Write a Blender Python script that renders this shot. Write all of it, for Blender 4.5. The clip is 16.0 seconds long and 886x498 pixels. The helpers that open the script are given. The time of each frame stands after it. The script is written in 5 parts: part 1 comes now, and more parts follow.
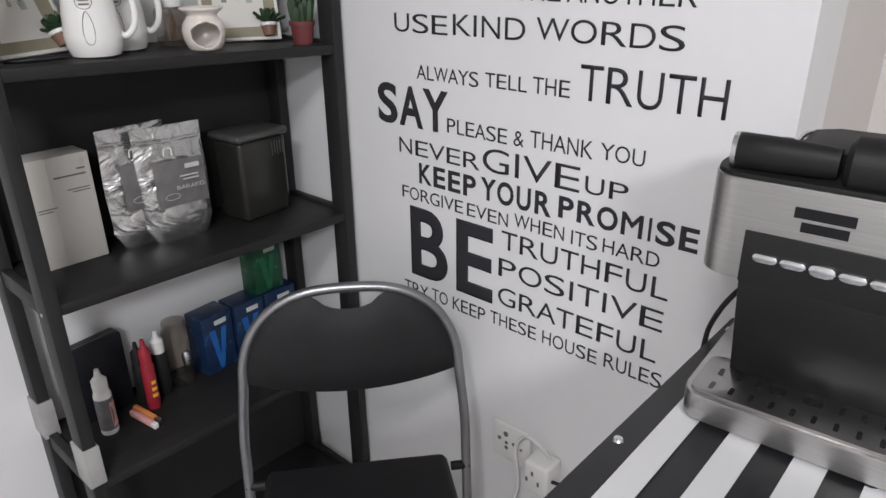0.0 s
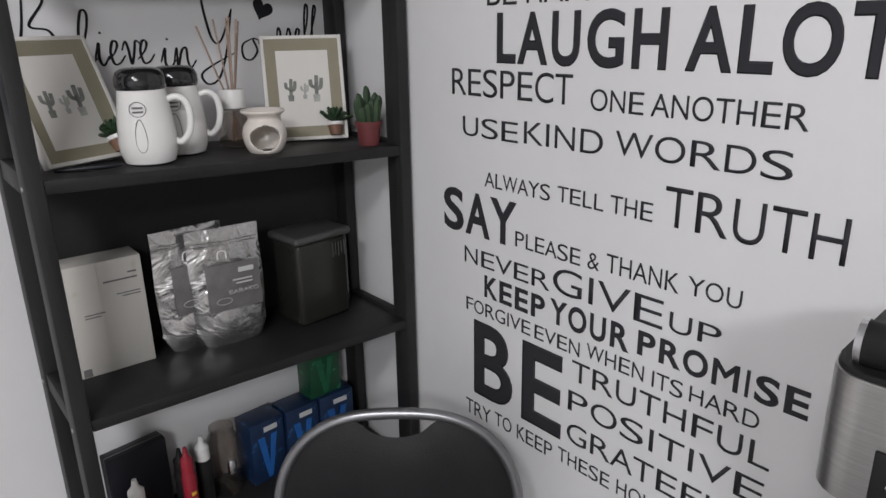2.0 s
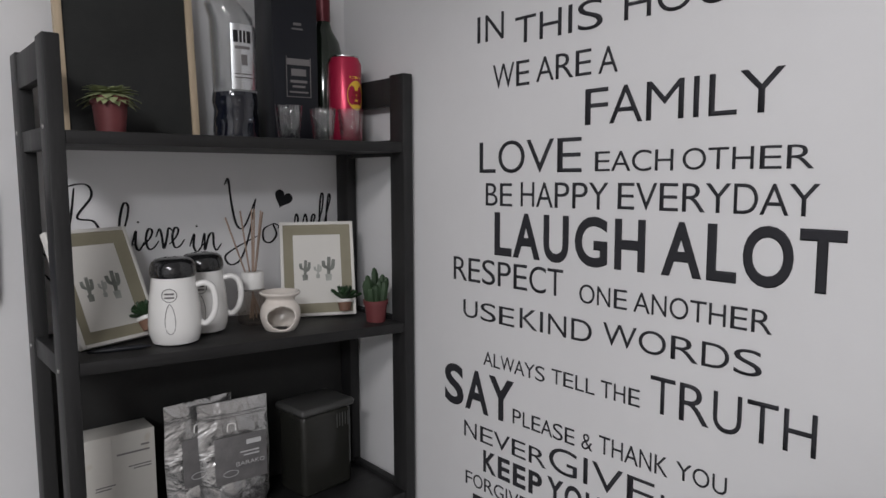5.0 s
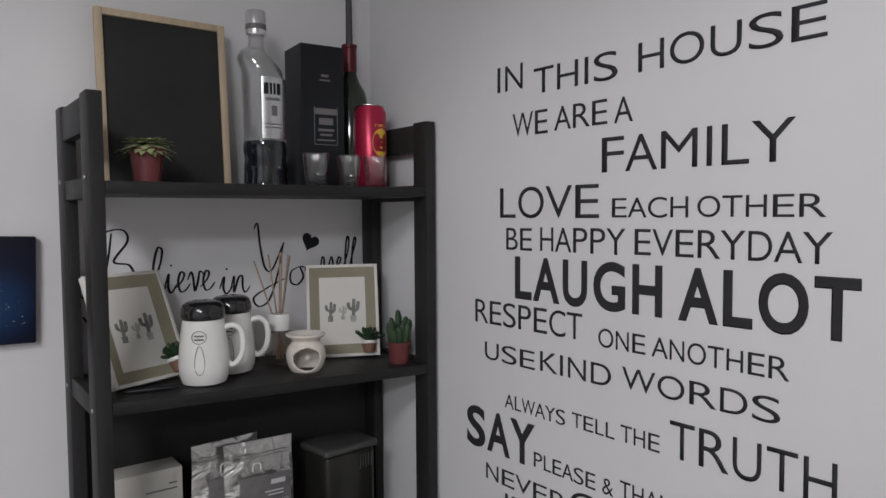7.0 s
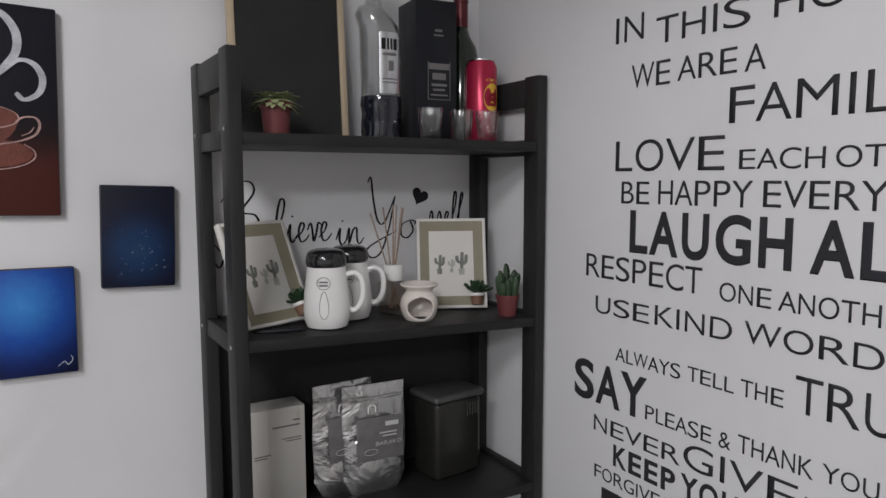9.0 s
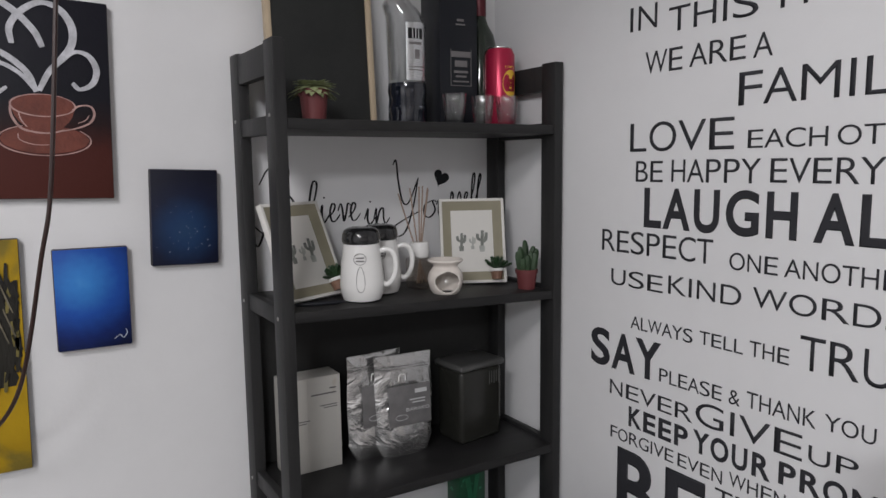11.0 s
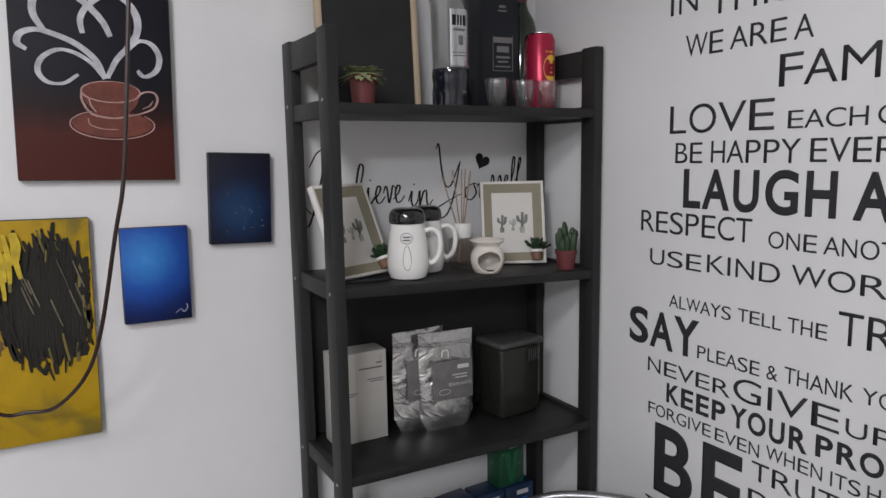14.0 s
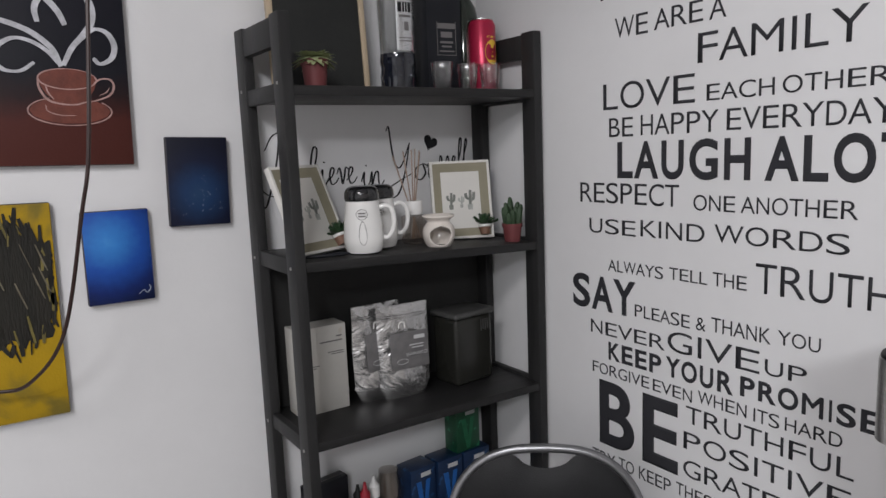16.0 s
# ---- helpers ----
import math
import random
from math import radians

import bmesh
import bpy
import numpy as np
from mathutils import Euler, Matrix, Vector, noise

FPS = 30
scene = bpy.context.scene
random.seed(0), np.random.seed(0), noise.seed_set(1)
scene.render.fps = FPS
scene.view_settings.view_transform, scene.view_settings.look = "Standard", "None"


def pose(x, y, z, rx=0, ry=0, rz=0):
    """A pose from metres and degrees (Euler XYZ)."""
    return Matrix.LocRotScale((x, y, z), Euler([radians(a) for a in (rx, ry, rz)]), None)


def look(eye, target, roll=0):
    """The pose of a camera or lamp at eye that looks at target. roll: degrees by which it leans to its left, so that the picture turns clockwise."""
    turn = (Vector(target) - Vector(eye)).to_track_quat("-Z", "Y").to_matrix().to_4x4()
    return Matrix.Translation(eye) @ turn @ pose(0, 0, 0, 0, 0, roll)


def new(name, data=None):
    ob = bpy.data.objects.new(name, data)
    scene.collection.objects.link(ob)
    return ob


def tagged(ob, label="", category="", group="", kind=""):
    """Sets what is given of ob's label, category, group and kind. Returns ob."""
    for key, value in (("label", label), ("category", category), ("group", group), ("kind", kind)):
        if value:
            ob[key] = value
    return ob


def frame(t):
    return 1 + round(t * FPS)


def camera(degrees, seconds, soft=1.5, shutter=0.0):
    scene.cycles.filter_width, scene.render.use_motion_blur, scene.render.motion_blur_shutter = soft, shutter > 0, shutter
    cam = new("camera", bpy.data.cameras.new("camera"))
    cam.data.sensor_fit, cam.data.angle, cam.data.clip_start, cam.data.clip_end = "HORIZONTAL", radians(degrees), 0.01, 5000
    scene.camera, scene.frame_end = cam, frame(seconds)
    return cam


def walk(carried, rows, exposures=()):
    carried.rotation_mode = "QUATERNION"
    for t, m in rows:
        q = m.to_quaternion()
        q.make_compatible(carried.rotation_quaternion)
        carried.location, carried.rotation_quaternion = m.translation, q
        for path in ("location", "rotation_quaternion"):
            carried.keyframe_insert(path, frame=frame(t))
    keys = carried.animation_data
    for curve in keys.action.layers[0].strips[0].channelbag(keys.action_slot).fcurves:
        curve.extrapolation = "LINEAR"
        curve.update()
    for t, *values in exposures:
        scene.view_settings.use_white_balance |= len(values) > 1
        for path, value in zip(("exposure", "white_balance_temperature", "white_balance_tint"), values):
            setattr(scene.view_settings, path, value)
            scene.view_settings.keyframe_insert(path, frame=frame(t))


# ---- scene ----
cam = camera(65.3, 16.0)
PATH = [
    (0, (1.351, -0.929, 1.265), (0.116, 0.432, 0.475), -0.6),
    (0.5, (1.314, -0.861, 1.26), (0.002, 0.418, 0.458), -0.8),
    (1, (1.288, -0.821, 1.276), (-0.062, 0.457, 0.537), -0.8),
    (1.5, (1.278, -0.793, 1.298), (-0.137, 0.463, 0.65), -1.3),
    (2, (1.284, -0.786, 1.313), (-0.181, 0.426, 0.694), -1.0),
    (2.5, (1.286, -0.796, 1.336), (-0.206, 0.439, 0.836), -1.4),
    (3, (1.295, -0.806, 1.349), (-0.201, 0.446, 0.908), -1.2),
    (3.5, (1.299, -0.812, 1.358), (-0.202, 0.449, 0.962), -1.2),
    (4, (1.315, -0.819, 1.37), (-0.191, 0.453, 1.031), -1.1),
    (4.2, (1.318, -0.826, 1.375), (-0.194, 0.445, 1.058), -0.9),
    (6.3, (1.359, -0.854, 1.405), (-0.151, 0.455, 1.315), 0.4),
    (6.5, (1.359, -0.852, 1.406), (-0.155, 0.452, 1.318), 0.4),
    (7, (1.363, -0.853, 1.406), (-0.214, 0.374, 1.301), -0.4),
    (7.5, (1.363, -0.865, 1.405), (-0.248, 0.314, 1.289), -0.5),
    (8, (1.359, -0.873, 1.401), (-0.281, 0.263, 1.26), -0.8),
    (8.5, (1.352, -0.905, 1.392), (-0.328, 0.167, 1.219), -0.5),
    (9, (1.344, -0.92, 1.384), (-0.353, 0.118, 1.181), -0.1),
    (9.2, (1.347, -0.929, 1.376), (-0.343, 0.115, 1.148), 0.1),
    (11.3, (1.391, -1.041, 1.379), (-0.29, 0.014, 1.134), -0.7),
    (11.5, (1.395, -1.05, 1.381), (-0.286, 0.004, 1.137), -0.3),
    (12, (1.401, -1.053, 1.379), (-0.295, -0.02, 1.143), -0.3),
    (12.5, (1.404, -1.054, 1.375), (-0.329, -0.087, 1.132), -0.5),
    (13, (1.41, -1.06, 1.376), (-0.339, -0.118, 1.138), -0.5),
    (13.5, (1.405, -1.06, 1.375), (-0.348, -0.127, 1.135), -0.5),
    (14, (1.415, -1.073, 1.365), (-0.308, -0.096, 1.091), -0.9),
    (14.5, (1.428, -1.074, 1.357), (-0.276, -0.076, 1.04), -1.4),
    (15, (1.456, -1.091, 1.347), (-0.238, -0.082, 1.016), -1.5),
    (15.5, (1.461, -1.108, 1.351), (-0.219, -0.065, 1.05), -2.6),
    (16, (1.483, -1.127, 1.332), (-0.16, -0.025, 1.041), -2.3),
]
EXPOSURES = [(0, 0.78), (1.5, 0.56), (3.5, 0.37), (6.5, 0.1), (8, 0.12), (9, 0.2), (11.5, 0.31), (16, 0.37)]
walk(cam, [(t, look(eye, target, roll)) for t, eye, target, roll in PATH], EXPOSURES)

# ---------------------------------------------------------------- light
world = bpy.data.worlds.new("world")
scene.world = world
world.use_nodes = True
world.node_tree.nodes["Background"].inputs[0].default_value = (0.75, 0.78, 0.85, 1)
world.node_tree.nodes["Background"].inputs[1].default_value = 0.02


def area_lamp(name, x, y, z, size, watts, color, tx, ty, tz):
    data = bpy.data.lights.new(name, "AREA")
    data.shape, data.size, data.energy, data.color = "DISK", size, watts, color
    ob = new(name, data)
    ob.matrix_world = look((x, y, z), (tx, ty, tz))
    return ob


spot = bpy.data.lights.new("ceiling_lamp", "SPOT")
spot.energy, spot.color, spot.shadow_soft_size, spot.spot_size, spot.spot_blend = 52, (0.985, 0.962, 0.986), 0.2, radians(157), 0.16
new("ceiling_lamp", spot).matrix_world = look((1.55, -1.8, 2.33), (1.55, -1.8, 0))
# unseen second lamp, added as fill to brighten the north wall
area_lamp("hall_lamp", 3.1, -2.4, 2.38, 0.6, 46, (0.95, 0.965, 1.0), 2.9, -2.2, 0)


# ---------------------------------------------------------------- materials
def material(name, color, rough=0.5, metal=0.0, vary=0.06, scale=8.0, bump=0.0, bump_scale=150.0, coat=0.0, trans=0.0, ior=1.45, alpha=1.0, stretch=None, rough_vary=0.0, fleck=None):
    """A plain surface with grain at two scales, gloss that wanders and fine relief."""
    m = bpy.data.materials.new(name)
    m.use_nodes = True
    nt = m.node_tree
    p = nt.nodes["Principled BSDF"]
    p.inputs["Roughness"].default_value = rough
    p.inputs["Metallic"].default_value = metal
    p.inputs["Coat Weight"].default_value = coat
    p.inputs["Transmission Weight"].default_value = trans
    p.inputs["IOR"].default_value = ior
    p.inputs["Alpha"].default_value = alpha
    co = nt.nodes.new("ShaderNodeTexCoord")
    mp = nt.nodes.new("ShaderNodeMapping")
    nt.links.new(co.outputs["Object"], mp.inputs["Vector"])
    if stretch:
        mp.inputs["Scale"].default_value = stretch
    a = nt.nodes.new("ShaderNodeTexNoise")
    a.inputs["Scale"].default_value = scale
    a.inputs["Detail"].default_value = 5
    b = nt.nodes.new("ShaderNodeTexNoise")
    b.inputs["Scale"].default_value = scale * 9
    b.inputs["Detail"].default_value = 3
    nt.links.new(mp.outputs["Vector"], a.inputs["Vector"])
    nt.links.new(mp.outputs["Vector"], b.inputs["Vector"])
    add = nt.nodes.new("ShaderNodeMath")
    add.operation = "MULTIPLY_ADD"
    add.inputs[1].default_value = 0.35
    nt.links.new(b.outputs["Fac"], add.inputs[0])
    nt.links.new(a.outputs["Fac"], add.inputs[2])
    rng = nt.nodes.new("ShaderNodeMapRange")
    rng.inputs["From Min"].default_value, rng.inputs["From Max"].default_value = 0.35, 1.0
    rng.inputs["To Min"].default_value, rng.inputs["To Max"].default_value = 1 - vary, 1 + vary
    nt.links.new(add.outputs[0], rng.inputs["Value"])
    mul = nt.nodes.new("ShaderNodeVectorMath")
    mul.operation = "SCALE"
    mul.inputs[0].default_value = color[:3]
    nt.links.new(rng.outputs["Result"], mul.inputs["Scale"])
    last = mul.outputs["Vector"]
    if fleck:
        v = nt.nodes.new("ShaderNodeTexNoise")
        v.inputs["Scale"].default_value = fleck[1]
        v.inputs["Detail"].default_value = 2
        nt.links.new(mp.outputs["Vector"], v.inputs["Vector"])
        r2 = nt.nodes.new("ShaderNodeMapRange")
        r2.inputs["From Min"].default_value, r2.inputs["From Max"].default_value = fleck[2], fleck[2] + 0.05
        nt.links.new(v.outputs["Fac"], r2.inputs["Value"])
        mx = nt.nodes.new("ShaderNodeMixRGB")
        mx.inputs["Color2"].default_value = (*fleck[0], 1)
        nt.links.new(r2.outputs["Result"], mx.inputs["Fac"])
        nt.links.new(last, mx.inputs["Color1"])
        last = mx.outputs["Color"]
    nt.links.new(last, p.inputs["Base Color"])
    if rough_vary:
        r3 = nt.nodes.new("ShaderNodeMapRange")
        r3.inputs["To Min"].default_value, r3.inputs["To Max"].default_value = max(0.02, rough - rough_vary), rough + rough_vary
        nt.links.new(a.outputs["Fac"], r3.inputs["Value"])
        nt.links.new(r3.outputs["Result"], p.inputs["Roughness"])
    if bump:
        c = nt.nodes.new("ShaderNodeTexNoise")
        c.inputs["Scale"].default_value = bump_scale
        c.inputs["Detail"].default_value = 4
        nt.links.new(mp.outputs["Vector"], c.inputs["Vector"])
        bp = nt.nodes.new("ShaderNodeBump")
        bp.inputs["Strength"].default_value = bump
        bp.inputs["Distance"].default_value = 0.002
        nt.links.new(c.outputs["Fac"], bp.inputs["Height"])
        nt.links.new(bp.outputs["Normal"], p.inputs["Normal"])
    return m


WALL = material("wall_paint", (0.75, 0.745, 0.75), 0.55, vary=0.04, scale=2.6, bump=0.12, bump_scale=90)
BEIGE = material("beige_paint", (0.62, 0.59, 0.57), 0.6, vary=0.03, scale=2.0, bump=0.12, bump_scale=90)
CEIL = material("ceiling_paint", (0.8, 0.8, 0.8), 0.8, vary=0.03, scale=2)
FLOOR = material("floor_tile", (0.3, 0.29, 0.28), 0.35, vary=0.12, scale=3, bump=0.05)
BLACKWOOD = material("black_stained_wood", (0.019, 0.0185, 0.0187), 0.46, vary=0.35, scale=14, bump=0.12, bump_scale=60, stretch=(4, 0.5, 4), rough_vary=0.1)
POSTWOOD = material("black_stained_post", (0.0235, 0.0232, 0.0235), 0.5, vary=0.3, scale=14, bump=0.12, bump_scale=60, stretch=(4, 4, 0.4), rough_vary=0.1)
PANEL = material("black_hardboard", (0.0235, 0.0232, 0.0225), 0.6, vary=0.2, scale=10, bump=0.05)
RAWWOOD = material("pale_grey_sleeve", (0.36, 0.355, 0.345), 0.6, vary=0.15, scale=20, bump=0.1)
VINYL = material("black_vinyl", (0.034, 0.034, 0.039), 0.6, vary=0.08, scale=20)
INK = material("black_script_vinyl", (0.014, 0.014, 0.016), 0.4, vary=0.1, scale=20)
STEEL = material("zinc_steel", (0.4, 0.39, 0.38), 0.3, metal=1.0, vary=0.08, scale=30)
BRUSHED = material("brushed_steel", (0.5, 0.49, 0.48), 0.34, metal=1.0, vary=0.12, scale=30, bump=0.15, bump_scale=80, stretch=(0.4, 1, 14))
CHROME = material("chrome", (0.72, 0.72, 0.73), 0.27, metal=1.0, vary=0.04, scale=20)
TUBE = material("grey_metallic_tube", (0.27, 0.27, 0.28), 0.33, metal=0.85, vary=0.1, scale=30)
LEATHERETTE = material("black_leatherette", (0.0105, 0.0105, 0.0115), 0.52, vary=0.2, scale=40, bump=0.3, bump_scale=420)
BLKPLASTIC = material("black_plastic", (0.013, 0.013, 0.013), 0.5, vary=0.15, scale=25, bump=0.08, bump_scale=500)
SATINBLACK = material("satin_black_panel", (0.006, 0.006, 0.006), 0.38, vary=0.15, scale=25, bump=0.03, bump_scale=400)
GLOSSBLACK = material("gloss_black_plastic", (0.016, 0.016, 0.017), 0.16, vary=0.1, scale=20, coat=0.5)
WHITEPLASTIC = material("white_plastic", (0.78, 0.77, 0.75), 0.3, vary=0.03, scale=15)
CERAMIC = material("white_glazed_ceramic", (0.8, 0.79, 0.77), 0.16, vary=0.02, scale=12, coat=0.4)
CREAM = material("cream_ceramic", (0.76, 0.7, 0.64), 0.22, vary=0.04, scale=14, coat=0.3)
TABLEBLACK = material("table_black", (0.02, 0.02, 0.022), 0.38, vary=0.2, scale=18, bump=0.06)
TABLEWHITE = material("table_white", (0.62, 0.62, 0.63), 0.35, vary=0.03, scale=12, bump=0.04)
PINE = material("pale_pine", (0.5, 0.4, 0.28), 0.55, vary=0.18, scale=16, bump=0.1, stretch=(5, 5, 0.6))
CHALK = material("chalkboard", (0.017, 0.018, 0.0172), 0.75, vary=0.35, scale=9, bump=0.08)
FRAMEWHITE = material("white_painted_wood", (0.74, 0.72, 0.68), 0.5, vary=0.06, scale=18, bump=0.08)
KHAKI = material("khaki_mount", (0.29, 0.265, 0.19), 0.7, vary=0.08, scale=30)
PRINTPAPER = material("print_paper", (0.72, 0.7, 0.66), 0.6, vary=0.03, scale=10)
PRINTGREY = material("print_grey", (0.21, 0.22, 0.2), 0.7, vary=0.4, scale=90)
PRINTPALE = material("print_pale_grey", (0.42, 0.43, 0.4), 0.7, vary=0.2, scale=90)
TERRACOTTA = material("red_plastic_pot", (0.15, 0.036, 0.038), 0.55, vary=0.1, scale=20)
BROWNPOT = material("brown_pot", (0.2, 0.11, 0.075), 0.5, vary=0.15, scale=20)
CACTUS = material("cactus_green", (0.032, 0.06, 0.028), 0.5, vary=0.4, scale=50, bump=0.3, bump_scale=300)
SUCCULENT = material("dark_succulent", (0.026, 0.058, 0.025), 0.45, vary=0.35, scale=40)
PALELEAF = material("pale_green_leaf", (0.36, 0.4, 0.21), 0.5, vary=0.3, scale=40)
SOIL = material("soil", (0.06, 0.04, 0.03), 0.9, vary=0.3, scale=90, bump=0.5)


def glass_material(name, tint, rough=0.04):
    """Thin clear glass: lets light straight through and adds gloss by Fresnel."""
    m = bpy.data.materials.new(name)
    m.use_nodes = True
    nt = m.node_tree
    nt.nodes.remove(nt.nodes["Principled BSDF"])
    tr = nt.nodes.new("ShaderNodeBsdfTransparent")
    tr.inputs["Color"].default_value = (*tint, 1)
    gl = nt.nodes.new("ShaderNodeBsdfGlossy")
    gl.inputs["Roughness"].default_value = rough
    lw = nt.nodes.new("ShaderNodeLayerWeight")
    lw.inputs["Blend"].default_value = 0.3
    fr = nt.nodes.new("ShaderNodeMapRange")
    fr.inputs["To Min"].default_value, fr.inputs["To Max"].default_value = 0.05, 0.75
    nt.links.new(lw.outputs["Facing"], fr.inputs["Value"])
    mx = nt.nodes.new("ShaderNodeMixShader")
    nt.links.new(fr.outputs["Result"], mx.inputs["Fac"])
    nt.links.new(tr.outputs["BSDF"], mx.inputs[1])
    nt.links.new(gl.outputs["BSDF"], mx.inputs[2])
    nt.links.new(mx.outputs["Shader"], nt.nodes["Material Output"].inputs["Surface"])
    return m


GLASS = glass_material("clear_glass", (0.95, 0.955, 0.955))
AMBERGLASS = glass_material("tinted_glass", (0.78, 0.74, 0.7), 0.08)
WINEGLASS = material("dark_green_glass", (0.012, 0.02, 0.012), 0.1, vary=0.1, coat=0.5)
SMOKE = material("smoky_plastic", (0.021, 0.021, 0.018), 0.22, vary=0.15, scale=12)
SMOKELID = material("frosted_lid", (0.065, 0.065, 0.063), 0.3, vary=0.1, scale=12)
# pale flecks in the base colour stand for glints on its facets
DARKBLUEBASE = material("faceted_dark_base", (0.01, 0.012, 0.02), 0.1, vary=0.2, scale=20, coat=0.8, fleck=((0.3, 0.32, 0.36), 90, 0.68))
SILVERLABEL = material("silver_label", (0.62, 0.63, 0.64), 0.25, metal=0.8, vary=0.05, scale=12)
CARTONBLACK = material("black_carton", (0.012, 0.013, 0.017), 0.35, vary=0.15, scale=15)
CARTONCREAM = material("cream_carton", (0.5, 0.485, 0.45), 0.5, vary=0.05, scale=10, fleck=((0.42, 0.37, 0.3), 14, 0.64))
CARTONBLUE = material("blue_carton", (0.01, 0.026, 0.07), 0.35, vary=0.4, scale=25, fleck=((0.02, 0.07, 0.18), 45, 0.6))
CARTONGREEN = material("green_carton", (0.012, 0.075, 0.035), 0.35, vary=0.35, scale=25, fleck=((0.03, 0.2, 0.1), 50, 0.62))
GREYPRINT = material("grey_print", (0.16, 0.15, 0.15), 0.5, vary=0.1)
PALEPRINT = material("pale_print", (0.55, 0.55, 0.55), 0.5, vary=0.1)
REDCAN = material("crimson_can", (0.42, 0.02, 0.062), 0.28, metal=0.35, vary=0.08, scale=15)
YELLOWPRINT = material("yellow_print", (0.8, 0.5, 0.06), 0.4, vary=0.1, scale=30)
REDPLASTIC = material("red_bottle", (0.3, 0.02, 0.035), 0.3, vary=0.2, scale=30)
ORANGE = material("orange_plastic", (0.7, 0.25, 0.08), 0.3, vary=0.15, scale=30)
PINKISH = material("pink_plastic", (0.7, 0.35, 0.33), 0.3, vary=0.1, scale=30)
GREYLABEL = material("grey_label", (0.15, 0.145, 0.145), 0.35, vary=0.3, scale=40)
BURGUNDY = material("burgundy_foil", (0.1, 0.012, 0.018), 0.35, metal=0.3, vary=0.1)
CANDLE = material("grey_candle", (0.07, 0.07, 0.07), 0.5, vary=0.1)
REED = material("pale_reed", (0.34, 0.25, 0.2), 0.7, vary=0.2, scale=40)
CABLE = material("brown_cable", (0.028, 0.012, 0.01), 0.4, vary=0.15, scale=30)
BLACKCABLE = material("black_cable", (0.01, 0.01, 0.01), 0.4, vary=0.1)
CANVASEDGE = material("canvas_edge", (0.05, 0.045, 0.05), 0.7, vary=0.2, scale=30, bump=0.3, bump_scale=500)
STEAMPAINT = material("white_acrylic", (0.47, 0.47, 0.5), 0.5, vary=0.5, scale=45, bump=0.5, bump_scale=160)
ROSEPAINT = material("rose_acrylic", (0.4, 0.25, 0.23), 0.5, vary=0.5, scale=60, bump=0.4)
BROWNPAINT = material("red_brown_acrylic", (0.14, 0.035, 0.022), 0.5, vary=0.35, scale=40, bump=0.4)
DOTPAINT = material("pale_dots", (0.5, 0.55, 0.65), 0.5)


def foil_material():
    m = material("crinkled_silver_foil", (0.6, 0.595, 0.59), 0.27, metal=0.9, vary=0.1, scale=12)
    nt = m.node_tree
    p = nt.nodes["Principled BSDF"]
    co = nt.nodes.new("ShaderNodeTexCoord")
    v = nt.nodes.new("ShaderNodeTexVoronoi")
    v.inputs["Scale"].default_value = 26
    n = nt.nodes.new("ShaderNodeTexNoise")
    n.inputs["Scale"].default_value = 16
    n.inputs["Distortion"].default_value = 2.0
    nt.links.new(co.outputs["Object"], n.inputs["Vector"])
    nt.links.new(n.outputs["Color"], v.inputs["Vector"])
    b = nt.nodes.new("ShaderNodeBump")
    b.inputs["Strength"].default_value, b.inputs["Distance"].default_value = 0.5, 0.013
    nt.links.new(n.outputs["Fac"], b.inputs["Height"])
    nt.links.new(b.outputs["Normal"], p.inputs["Normal"])
    return m


FOIL = foil_material()
for dull in (BLACKWOOD, POSTWOOD, LEATHERETTE, PANEL, BLKPLASTIC, CARTONBLACK):
    dull.node_tree.nodes["Principled BSDF"].inputs["Specular IOR Level"].default_value = 0.3
VINYL.node_tree.nodes["Principled BSDF"].inputs["Specular IOR Level"].default_value = 0.2
INK.node_tree.nodes["Principled BSDF"].inputs["Specular IOR Level"].default_value = 0.2


